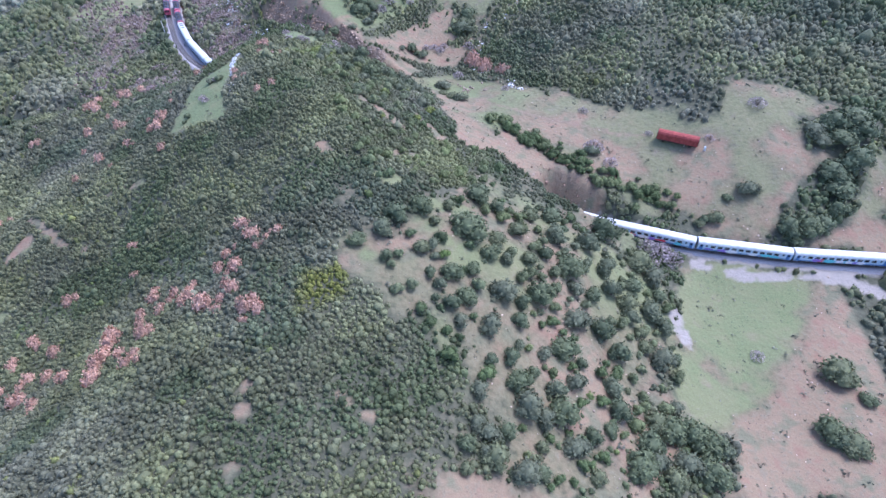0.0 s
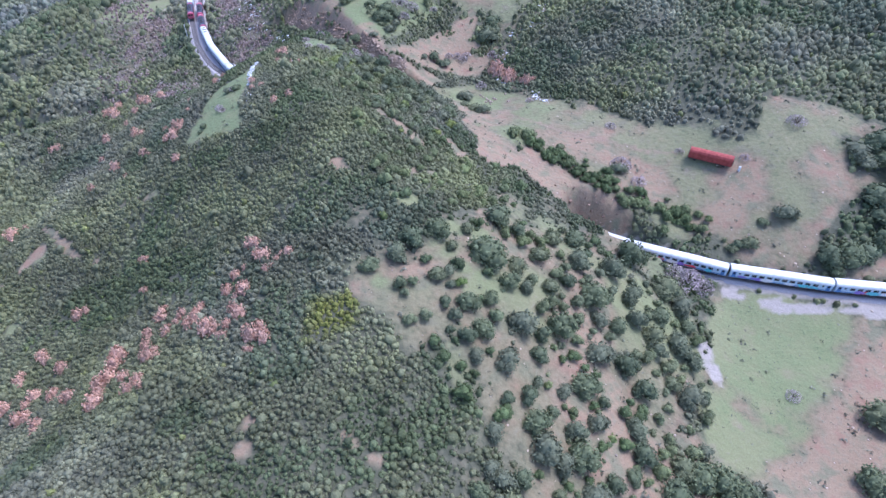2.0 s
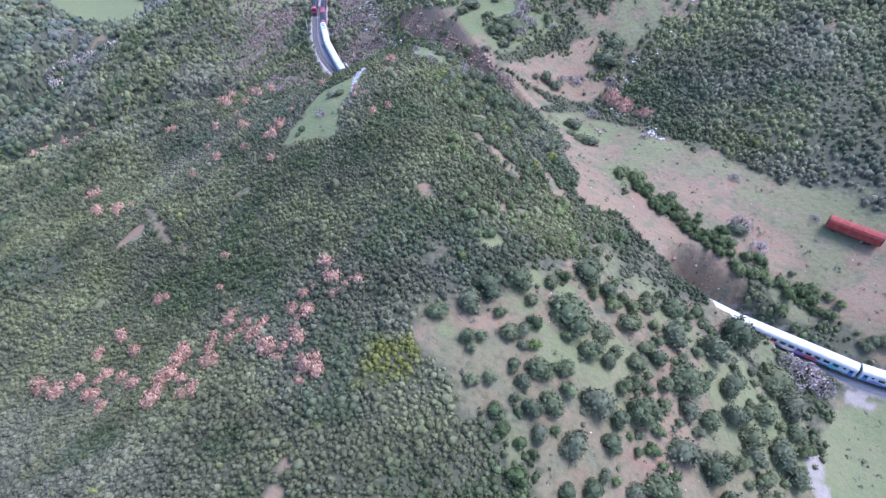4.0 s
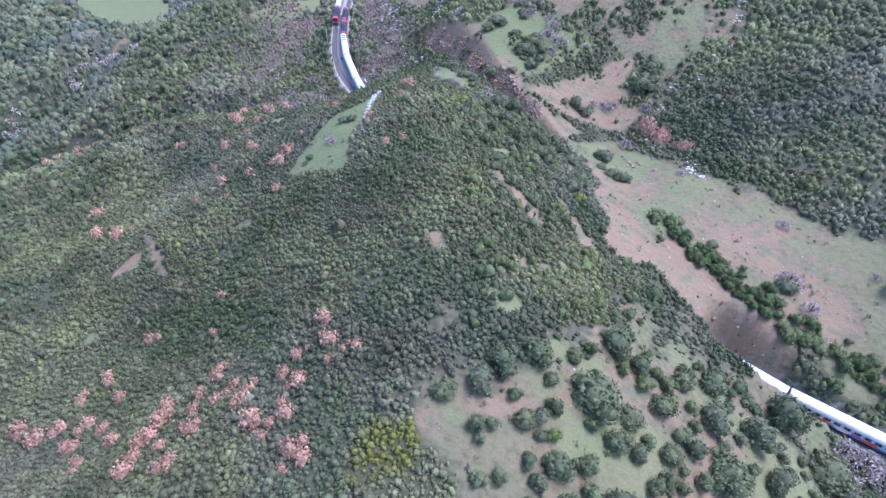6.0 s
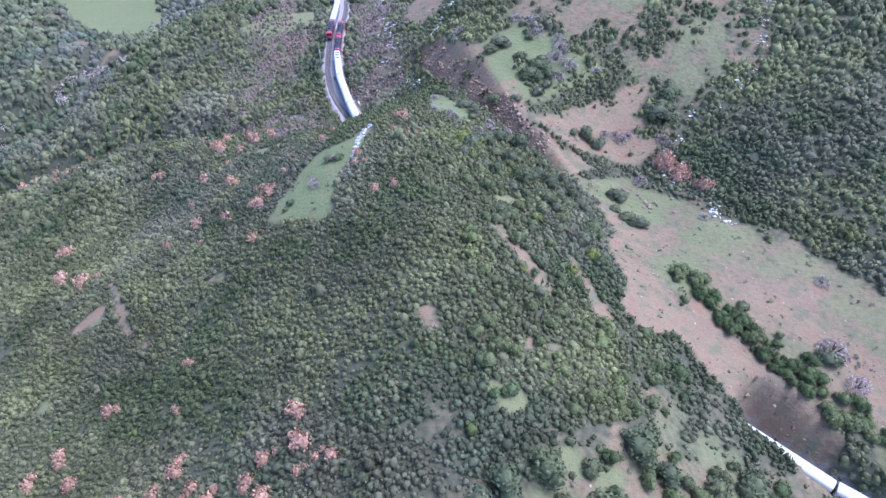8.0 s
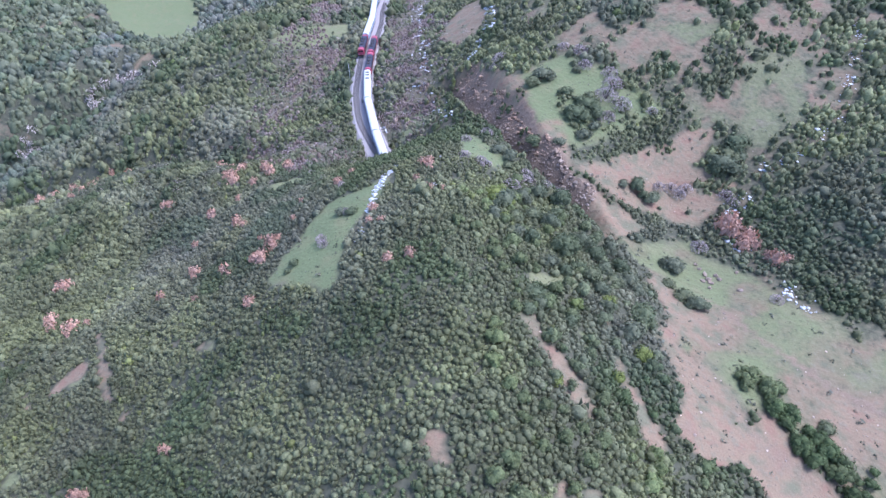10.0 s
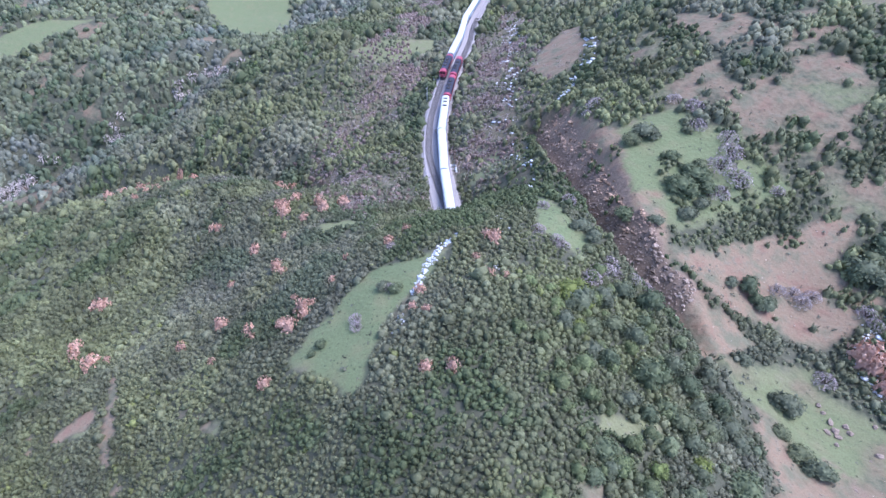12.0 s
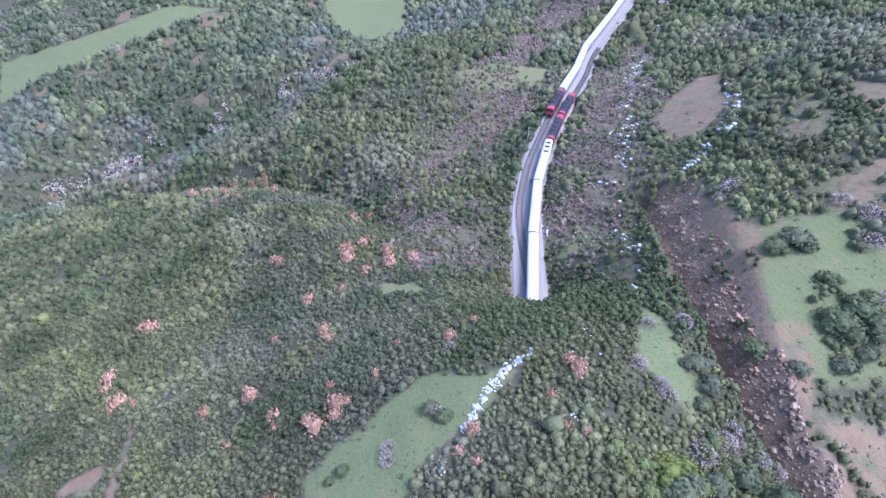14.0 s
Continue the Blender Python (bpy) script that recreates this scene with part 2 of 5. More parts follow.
FARFIELD = [(-502, 154), (-504, 180), (-498, 207), (-481, 253), (-471, 312), (-504, 288), (-515, 246), (-534, 208), (-561, 171)]
TRACKMEADOW = [(-203, 300), (-198, 311), (-172, 330), (-166, 316), (-174, 303), (-185, 294)]
ISLE_A = [(117.8, 158.4), (142.9, 163.8), (136.2, 149.0), (116.0, 148.7)]
ISLE_B = [(116.9, 142.7), (134.3, 146.1), (120.3, 123.3), (96.9, 117.8), (99.4, 124.1)]
LIME = [(-29.4, 77.8), (-19.3, 80.8), (-18.3, 71.9), (-27.3, 68.6)]
GRAVEL_ROAD = [(73.2, 112.3), (82.7, 107.9), (98.0, 107.2), (111.1, 106.1), (121.2, 102.0)]
FOOTPATH = [(106.1, 98.0), (106.2, 79.3), (103.1, 68.4)]
CHALK = [(61.8, 93.1), (61.7, 87.0)]
OLD_BED = [(8.1, 183.6), (20.9, 172.3), (33.2, 166.6), (45.7, 164.1), (57.3, 160.3), (67.5, 158.7)]
BRUSH = [(-157.2, 240.6), (-156.9, 283.8), (-203.6, 375.0), (-214.2, 445.9), (-265.5, 449.4), (-203.4, 329.0), (-180.8, 263.7), (-153.9, 219.3), (-111.8, 197.9), (-98.4, 213.4)]
SNOW_CREST = [(-69.0, 182.9), (-69.8, 174.6), (-67.5, 164.4), (-66.8, 159.8), (-64.6, 154.5)]
SNOW_GULLY = [(-167.4, 426.8), (-151.1, 372.6), (-136.1, 339.6), (-118.0, 300.7), (-105.7, 277.8), (-100.6, 264.0), (-99.0, 256.9)]
SNOW_BANK = [(-95.1, 321.5), (-82.1, 291.5), (-79.9, 276.9), (-81.2, 266.9)]
STREAM = [(40.3, 298.7), (38.4, 270.6), (36.4, 255.9), (28.6, 244.7), (19.4, 233.0), (14.9, 224.0), (11.1, 211.9), (18.2, 200.2), (24.3, 192.8), (30.2, 186.0)]
SNOW_TRENCH = [(-90.3, 251.6), (-77.2, 231.9), (-76.0, 232.4), (-66.4, 215.8)]
SNOW_TOP = [(-66.0, 195.0), (-55.9, 178.7), (-58.0, 175.9), (-55.8, 176.7)]
SNOW_TRACK = [(-102, 235), (-108, 242), (-119, 263), (-127, 278)]
BRUSH_EAST = [(-97.5, 228.5), (-127.6, 279.5), (-157.8, 347.5), (-165.5, 392.0), (-131.9, 346.8), (-94.1, 263.4), (-81.0, 237.6), (-80.8, 219.6)]
GRASS_SPOTS = [(-12.5, 107.6, 2.8), (-15.2, 107.3, 2.2), (-118.3, 93.7, 1.8), (-16.8, 82.6, 1.9), (-1.9, 101.9, 2.1), (5.1, 87.1, 3.5), (0.6, 90.4, 1.8), (-121.1, 115.6, 2.2), (-13.1, 147.8, 1.1), (-15.6, 149.4, 1.1), (-27.4, 146.6, 1.4), (-23.9, 158.7, 2.3), (-20.1, 161.4, 2.4), (-26.8, 157.3, 1.6), (-113.6, 185.6, 2.0), (-109.6, 188.7, 1.7), (-87.6, 127.8, 1.5), (-36.1, 142.0, 0.9), (-112.3, 185.6, 2.2), (-108.1, 189.1, 1.9), (-90.2, 236.3, 3.5), (-90.6, 241.6, 2.6), (-91.5, 230.8, 2.2), (-145.1, 248.7, 2.9), (-13.2, 107.6, 2.2)] + [(4.9, 102.1, 2.2)]
EARTH_SPOTS = [(-7.5, 121.0, 1.7), (-11.6, 119.5, 1.2), (-30.7, 118.0, 1.5), (4.4, 111.0, 1.0), (4.5, 107.3, 1.0), (-18.2, 86.8, 1.5), (-112.5, 118.2, 1.1), (-118.0, 123.4, 1.1), (-13.1, 93.0, 1.2), (-111.5, 117.5, 1.0), (-107.2, 114.4, 1.0), (-100.8, 111.7, 1.0), (-121.6, 117.6, 1.6), (-17.8, 139.8, 1.3), (-14.6, 138.5, 1.3), (-19.9, 141.3, 0.9), (-13.8, 159.5, 0.9), (-11.5, 155.8, 0.8), (-127.7, 106.6, 1.2), (-125.2, 126.4, 1.2), (-122.8, 125.0, 1.2), (-120.4, 123.6, 1.3), (-118.5, 122.3, 1.3), (-116.6, 120.9, 1.3), (-115.2, 119.7, 1.3)] + [(-113.2, 118.2, 1.3), (-111.7, 116.9, 1.3), (-109.6, 115.4, 1.2), (-107.9, 114.3, 1.2), (-122.1, 116.4, 2.1), (-124.1, 112.7, 1.8), (-130.9, 108.5, 1.4), (-97.8, 127.8, 1.2), (-92.6, 128.1, 1.0), (-33.8, 52.8, 1.5), (-33.7, 48.7, 1.7), (-32.9, 38.6, 1.6), (-16.2, 51.4, 1.6), (-12.7, 49.3, 1.6), (-89.5, 127.7, 1.3), (-18.0, 51.9, 1.2)]


UPLAND = [(-60, 262), (-78, 300), (-40, 335), (40, 325), (38, 285), (28, 262), (15, 238), (-10, 246)]
WORN_STRIPS = [[(-26, 147.5), (-22.5, 142.6), (-16.4, 139.1), (-10.3, 134.1)], [(-7.5, 147), (-6.1, 144.6), (-2.2, 140.5), (1.4, 136.3)], [(-31.8, 118.2), (-28.9, 115.7)]]


def brushy(x, y):
    """Where leafless brush grows on both sides of the far line."""
    return np.maximum(zone(BRUSH, x, y, 12, 18), zone(BRUSH_EAST, x, y, 8, 14))


def cover(x, y):
    """Shares of grass, bare earth, pale gravel and rock; what is left is leaf litter under scrub. Then the openness."""
    x, y = np.asarray(x, float), np.asarray(y, float)
    g, s, p, r = (np.zeros(x.shape) for _ in range(4))
    patch = step(-0.25, 0.25, fbm(x, y, 14, 4, 5.0))

    def lay(w, grass, soil):
        np.copyto(g, g * (1 - w) + w * grass)
        np.copyto(s, s * (1 - w) + w * soil)
    bare = np.clip(0.04 + patch * 0.6 + 0.45 * step(100, 72, y + 9 * fbm(x, y, 12, 3, 6.0)), 0, 1)
    lay(zone(SPARSE, x, y, 8, 15), 1 - bare, bare)
    lay(0.85 * zone(SPARSE, x, y, 9, 9, 3.0, 13.0) * step(0.02, 0.3, fbm(x, y, 11, 4, 37.0)) * (g + s < 0.5), 0.75 - 0.4 * patch, 0.25 + 0.4 * patch)
    for trail in WORN_STRIPS:
        d = along(np.array(trail, float), x, y)[0].reshape(x.shape)
        lay(step(2.3, 1.0, d + 1.6 * fbm(x, y, 5, 3, 4.0)), 0.4 * patch, 1 - 0.4 * patch)
    lay(zone(VALLEY, x, y, 4, 8), 0.68 - 0.5 * patch, 0.32 + 0.5 * patch)
    lay(zone(LOWER, x, y), 0.8 - 0.6 * patch, 0.2 + 0.6 * patch)
    worn = 0.6 * step(0.05, 0.35, fbm(x, y, 19, 4, 7.5))
    lay(zone(MEADOW, x, y, 3, 6, 0, 2.5), 1 - worn, worn)
    lay(zone(TAN, x, y, 5, 9, 0, 2.5), 0.15, 0.85)
    lay(zone(ORANGE, x, y, 1.5, 2), 0.25 * patch, 1 - 0.25 * patch)
    lay(zone(NEGRASS, x, y), 0.9, 0.1)
    lay(zone(CREST, x, y, 1.5, 3), 1.0, 0.0)
    lay(0.8 * brushy(x, y), 0.45, 0.55)
    lay(zone(SMALL, x, y, 1, 1.5), 1.0, 0.0)
    lay(zone(UPPER, x, y, 1, 2), 0.3, 0.7)
    lay(zone(FARMEADOW, x, y, 2, 2), 1.0, 0.0)
    lay(zone(FARFIELD, x, y, 2, 2), 1.0, 0.0)
    lay(zone(TRACKMEADOW, x, y, 2, 2), 0.9, 0.1)
    lay(0.85 * zone(UPLAND, x, y, 8, 14) * step(-0.06, 0.16, fbm(x, y, 15, 4, 9.0)) * (g + s < 0.5), 0.75 - 0.5 * patch, 0.25 + 0.5 * patch)
    gaps = step(0.26, 0.36, fbm(x, y, 17, 4, 9.0)) * np.maximum(step(-285, -310, x), step(215, 260, y) * step(-60, -30, x))
    lay(0.72 * gaps * (g + s < 0.5), 0.2, 0.8)
    for spots, grass in ((GRASS_SPOTS, 0.95), (EARTH_SPOTS, 0.15)):
        for cx, cy, cr in spots:
            lay(step(cr * 1.25, cr * 0.75, np.hypot(x - cx, y - cy) + 0.8 * cr * fbm(x, y, 5, 3, 1.5)), grass, 1 - grass)
    for poly in (ISLE_A, ISLE_B):
        w = zone(poly, x, y)
        lay(w, 0.0, 0.0)
    d, side, place = along(near_line, x, y)
    p = np.maximum(p, step(4.4, 2.8, d.reshape(x.shape)) * step(24, 30, x))
    d, side, place = along(far_bed, x, y)
    p = np.maximum(p, step(5.6, 4.4, d.reshape(x.shape)))
    d, side, place = along(rock_cut, x, y)
    d, side = d.reshape(x.shape), side.reshape(x.shape)
    r = np.maximum(r, step(10.5, 7.5, d + 4 * fbm(x, y, 6, 3)) * step(64, 54, place.reshape(x.shape)) * step(4, 10, place.reshape(x.shape)) * (side < 0) + step(2.5, 1, d) * (side >= 0)).clip(0, 1)
    s = np.maximum(s, step(14, 9.5, d + 8 * fbm(x, y, 9, 3)) * (side < 0) * (place.reshape(x.shape) > 1) * step(64, 54, place.reshape(x.shape)))
    d, side, place = along(near_full, x, y)
    d, side = d.reshape(x.shape), side.reshape(x.shape)
    bank = step(11, 8, d + 2 * fbm(x, y, 5, 3)) * (side < 0) * step(54, 44, x) * step(15, 21, x)
    bank = np.maximum(bank, step(4.6, 3.2, d + fbm(x, y, 4, 3)) * step(34, 28, x) * step(11, 16, x))
    bank = np.maximum(bank, step(6.5, 4, np.hypot(x - 10, y - 144) + 4 * fbm(x, y, 5, 3, 2.0)))
    s = np.maximum(s, bank)
    r = np.maximum(r, 0.45 * bank * step(-0.1, 0.3, fbm(x, y, 6, 3, 8.0)))
    for track, half in ((GRAVEL_ROAD, 1.0),):
        d = along(np.array(track, float), x, y)[0].reshape(x.shape)
        p = np.maximum(p, step(half + 1.2, half - 0.8, d + 3.2 * fbm(x, y, 6, 4)))
    for cx, cy in CHALK:
        p = np.maximum(p, step(2.8, 1.0, np.hypot(x - cx, (y - cy) * 0.7) + 1.5 * fbm(x, y, 3, 3)))
    d = along(np.array(FOOTPATH, float), x, y)[0].reshape(x.shape)
    s = np.maximum(s, step(4, 1.5, d + fbm(x, y, 4, 3)))
    d = along(np.array(OLD_BED, float), x, y)[0].reshape(x.shape)
    r = np.maximum(r, 0.6 * step(1.7, 0.6, d + fbm(x, y, 3, 2)))
    for snow_line, reach in ((SNOW_BANK, 2.6), (SNOW_GULLY, 2.2), (STREAM, 2.4), (SNOW_CREST, 1.2), (SNOW_TRENCH, 2.0)):
        d = along(np.array(snow_line, float), x, y)[0].reshape(x.shape)
        s = np.maximum(s, 0.42 * step(reach + 1, reach - 0.6, d + 1.5 * fbm(x, y, 4, 3)))
    free = np.clip(g + s, 0, 1)
    free = np.maximum(np.maximum(free, p), r)
    return g, s, p, r, free


# ---- materials ----
def material(name, rough=0.8, metal=0.0):
    m = bpy.data.materials.new(name)
    m.use_nodes = True
    n, l = m.node_tree.nodes, m.node_tree.links
    b = n["Principled BSDF"]
    b.inputs["Roughness"].default_value, b.inputs["Metallic"].default_value = rough, metal
    return m, n, l, b


def noise_node(n, l, size, detail=4.0, coord="Object"):
    tc = n.new("ShaderNodeTexCoord")
    t = n.new("ShaderNodeTexNoise")
    t.inputs["Scale"].default_value, t.inputs["Detail"].default_value = 1.0 / size, detail
    l.new(tc.outputs[coord], t.inputs["Vector"])
    return t.outputs["Fac"]


def ramp(n, l, fac, a, b, lo=0.3, hi=0.7):
    r = n.new("ShaderNodeValToRGB")
    r.color_ramp.elements[0].position, r.color_ramp.elements[1].position = lo, hi
    r.color_ramp.elements[0].color, r.color_ramp.elements[1].color = (*a, 1), (*b, 1)
    l.new(fac, r.inputs[0])
    return r.outputs[0]


def mix(n, l, fac, a, b, kind="MIX"):
    m = n.new("ShaderNodeMix")
    m.data_type, m.blend_type = "RGBA", kind
    if isinstance(fac, float):
        m.inputs[0].default_value = fac
    else:
        l.new(fac, m.inputs[0])
    for s, v in ((m.inputs[6], a), (m.inputs[7], b)):
        if isinstance(v, tuple):
            s.default_value = (*v, 1)
        else:
            l.new(v, s)
    return m.outputs[2]


def bump(n, l, b, fac, strength, distance):
    u = n.new("ShaderNodeBump")
    u.inputs["Strength"].default_value, u.inputs["Distance"].default_value = strength, distance
    l.new(fac, u.inputs["Height"])
    l.new(u.outputs[0], b.inputs["Normal"])


def plain(name, a, b, rough=0.7, size=0.6, metal=0.0, relief=0.0):
    m, n, l, bs = material(name, rough, metal)
    f = noise_node(n, l, size, 5)
    l.new(ramp(n, l, f, a, b), bs.inputs["Base Color"])
    if relief:
        bump(n, l, bs, f, 0.6, relief)
    return m


def ground_material():
    m, n, l, b = material("hillside_ground", 0.95)
    at = n.new("ShaderNodeAttribute")
    at.attribute_name = "cover"
    sep = n.new("ShaderNodeSeparateColor")
    l.new(at.outputs["Color"], sep.inputs[0])
    fine, mid, broad = noise_node(n, l, 0.28, 6), noise_node(n, l, 1.3, 7), noise_node(n, l, 11, 5)
    speck = noise_node(n, l, 0.6, 3)
    litter = ramp(n, l, mid, (0.07, 0.076, 0.047), (0.125, 0.125, 0.082))
    grass = mix(n, l, broad, ramp(n, l, fine, (0.125, 0.152, 0.062), (0.245, 0.272, 0.135), 0.1, 0.9), ramp(n, l, fine, (0.165, 0.16, 0.078), (0.285, 0.275, 0.155), 0.1, 0.9))
    grass = mix(n, l, ramp(n, l, mid, (0, 0, 0), (1, 1, 1), 0.58, 0.9), grass, ramp(n, l, fine, (0.19, 0.175, 0.12), (0.31, 0.285, 0.215), 0.1, 0.9))
    soil = mix(n, l, broad, ramp(n, l, fine, (0.21, 0.142, 0.088), (0.32, 0.232, 0.15), 0.1, 0.9), ramp(n, l, fine, (0.235, 0.168, 0.105), (0.35, 0.27, 0.178), 0.1, 0.9))
    soil = mix(n, l, ramp(n, l, mid, (0, 0, 0), (1, 1, 1), 0.5, 0.8), soil, ramp(n, l, fine, (0.16, 0.15, 0.10), (0.26, 0.24, 0.17), 0.1, 0.9))
    soil = mix(n, l, ramp(n, l, speck, (0, 0, 0), (1, 1, 1), 0.66, 0.72), soil, (0.13, 0.095, 0.075))
    mottle = noise_node(n, l, 4.5, 6)
    soil = mix(n, l, ramp(n, l, mottle, (0, 0, 0), (1, 1, 1), 0.52, 0.66), soil, ramp(n, l, fine, (0.13, 0.125, 0.07), (0.235, 0.225, 0.145), 0.1, 0.9))
    soil = mix(n, l, ramp(n, l, mottle, (1, 1, 1), (0, 0, 0), 0.33, 0.45), soil, ramp(n, l, fine, (0.215, 0.13, 0.085), (0.33, 0.21, 0.145), 0.1, 0.9))
    grass = mix(n, l, ramp(n, l, mottle, (0, 0, 0), (1, 1, 1), 0.58, 0.76), grass, ramp(n, l, fine, (0.20, 0.165, 0.115), (0.32, 0.265, 0.20), 0.1, 0.9))
    gravel = ramp(n, l, fine, (0.22, 0.195, 0.17), (0.46, 0.415, 0.37), 0.1, 0.9)
    rock = mix(n, l, mid, ramp(n, l, fine, (0.115, 0.086, 0.064), (0.32, 0.245, 0.185), 0.2, 0.8), ramp(n, l, fine, (0.20, 0.138, 0.088), (0.35, 0.255, 0.18), 0.1, 0.9))

    def share(v):
        """Breaks up the edge of a share of the ground with the grain."""
        add = n.new("ShaderNodeMath")
        add.operation = "MULTIPLY_ADD"
        add.inputs[1].default_value, add.inputs[2].default_value = 1.0, 0.0
        l.new(v, add.inputs[0])
        s2 = n.new("ShaderNodeMath")
        s2.operation = "MULTIPLY_ADD"
        l.new(mid, s2.inputs[0])
        s2.inputs[1].default_value = 0.6
        sub = n.new("ShaderNodeMath")
        sub.operation = "ADD"
        sub.inputs[1].default_value = -0.3
        l.new(add.outputs[0], sub.inputs[0])
        l.new(sub.outputs[0], s2.inputs[2])
        mr = n.new("ShaderNodeMapRange")
        mr.interpolation_type = "SMOOTHSTEP"
        mr.inputs[1].default_value, mr.inputs[2].default_value = 0.15, 0.85
        l.new(s2.outputs[0], mr.inputs[0])
        return mr.outputs[0]
    lush = n.new("ShaderNodeAttribute")
    lush.attribute_name = "lush"
    green = mix(n, l, broad, ramp(n, l, fine, (0.105, 0.142, 0.052), (0.22, 0.265, 0.12), 0.1, 0.9), ramp(n, l, fine, (0.14, 0.165, 0.075), (0.235, 0.27, 0.14), 0.1, 0.9))
    green = mix(n, l, ramp(n, l, mottle, (0, 0, 0), (1, 1, 1), 0.5, 0.7), green, ramp(n, l, fine, (0.155, 0.165, 0.07), (0.26, 0.265, 0.14), 0.1, 0.9))
    green = mix(n, l, ramp(n, l, speck, (0, 0, 0), (1, 1, 1), 0.62, 0.7), green, (0.085, 0.105, 0.05))
    grass = mix(n, l, share(lush.outputs["Fac"]), grass, green)
    c = mix(n, l, share(sep.outputs[0]), litter, grass)
    c = mix(n, l, share(sep.outputs[1]), c, soil)
    c = mix(n, l, share(at.outputs["Alpha"]), c, rock)
    c = mix(n, l, share(sep.outputs[2]), c, gravel)
    l.new(c, b.inputs["Base Color"])
    bump(n, l, b, mid, 0.9, 0.3)
    return m


def leaf_material(name, dark, light, rough=0.75):
    """Foliage: a tint for each bush, a shade for each spray of leaves, grain within."""
    m, n, l, b = material(name, rough)
    b.inputs["Specular IOR Level"].default_value = 0.25
    geo = n.new("ShaderNodeNewGeometry")
    base = ramp(n, l, geo.outputs["Random Per Island"], dark, light, 0.0, 1.0)
    at = n.new("ShaderNodeAttribute")
    at.attribute_name = "tint"
    c = mix(n, l, 1.0, base, at.outputs["Color"], "MULTIPLY")
    leafy = noise_node(n, l, 0.42, 4)
    grain = ramp(n, l, leafy, (0.78, 0.78, 0.78), (1.22, 1.22, 1.19), 0.32, 0.68)
    bump(n, l, b, leafy, 0.8, 0.25)
    l.new(mix(n, l, 1.0, c, grain, "MULTIPLY"), b.inputs["Base Color"])
    return m


GROUND = ground_material()
LEAF = leaf_material("evergreen_leaves", (0.100, 0.102, 0.074), (0.177, 0.181, 0.132))
DRY = leaf_material("dry_leaves", (0.42, 0.235, 0.165), (0.66, 0.44, 0.34))
BARE = leaf_material("bare_twigs", (0.30, 0.26, 0.24), (0.54, 0.48, 0.45))
BARK = plain("bark", (0.07, 0.055, 0.04), (0.13, 0.10, 0.08), 0.9, 0.1)
SNOW = plain("old_snow", (0.72, 0.74, 0.78), (0.88, 0.90, 0.93), 0.6, 0.5, 0.0, 0.05)


# ---- mesh helpers ----
def mesh_from(name, v, f, mats=(), tint=None, smooth=False):
    """A mesh from arrays of vertices and equal-sided faces."""
    v, f = np.asarray(v, np.float32), np.asarray(f, np.int32)
    me = bpy.data.meshes.new(name)
    k = f.shape[1]
    me.vertices.add(len(v))
    me.vertices.foreach_set("co", v.ravel())
    me.loops.add(f.size)
    me.loops.foreach_set("vertex_index", f.ravel())
    me.polygons.add(len(f))
    me.polygons.foreach_set("loop_start", np.arange(0, f.size, k, dtype=np.int32))
    me.polygons.foreach_set("use_smooth", np.full(len(f), smooth))
    for m in mats:
        me.materials.append(m)
    if tint is not None:
        a = me.attributes.new("tint", "FLOAT_COLOR", "POINT")
        a.data.foreach_set("color", np.asarray(tint, np.float32).ravel())
    me.update(calc_edges=True)
    return me


def part(name, bm, mat, parent=None, label=""):
    me = bpy.data.meshes.new(name)
    bm.to_mesh(me)
    bm.free()
    me.materials.append(mat)
    ob = new(name, me)
    ob.parent = parent
    return tagged(ob, label)


# ---- the ground, one sheet to the horizon ----
def spread(lo, hi, inner, outer, bounds):
    """Stations: every inner metres between bounds, every outer to lo and hi, then wider and wider."""
    a = list(np.arange(bounds[0], bounds[1], inner))
    west, east = list(np.arange(bounds[0] - outer, lo, -outer)), list(np.arange(bounds[1], hi, outer))
    for seq, sign in ((west, -1), (east, 1)):
        stride = outer
        while abs(seq[-1]) < 4300:
            stride *= 1.35
            seq.append(seq[-1] + sign * stride)
    return np.array(west[::-1] + a + east)


gx, gy = spread(-540, 260, 1.5, 4.0, (-180, 150)), spread(-20, 580, 1.5, 4.0, (36, 330))
GX, GY = np.meshgrid(gx, gy)
GZ = height(GX, GY)
ids = np.arange(GX.size).reshape(GX.shape)
quads = np.stack([ids[:-1, :-1], ids[:-1, 1:], ids[1:, 1:], ids[1:, :-1]], -1).reshape(-1, 4)
me = mesh_from("ground", np.stack([GX, GY, GZ], -1).reshape(-1, 3), quads, (GROUND,), smooth=True)
cg, cs, cp, cr, cfree = cover(GX.ravel(), GY.ravel())
attr = me.attributes.new("cover", "FLOAT_COLOR", "POINT")
attr.data.foreach_set("color", np.stack([cg, cs, cp, cr], -1).astype(np.float32).ravel())
lx, ly = GX.ravel(), GY.ravel()
lushness = np.maximum.reduce([0.62 * zone(MEADOW, lx, ly, 4, 8) * step(-0.35, 0.2, fbm(lx, ly, 16, 4, 17.0)), 0.65 * zone(NEGRASS, lx, ly, 3, 5), 0.95 * zone(CREST, lx, ly), zone(SMALL, lx, ly), 0.5 * zone(SPARSE, lx, ly, 8, 16) * step(-0.3, 0.2, fbm(lx, ly, 13, 3, 19.0)), 0.62 * zone(LOWER, lx, ly, 8, 16), 0.7 * zone(FARMEADOW, lx, ly), 0.7 * zone(FARFIELD, lx, ly), 0.4 * zone(TRACKMEADOW, lx, ly), 0.45 * step(-0.1, 0.3, fbm(lx, ly, 20, 3, 13.0))])
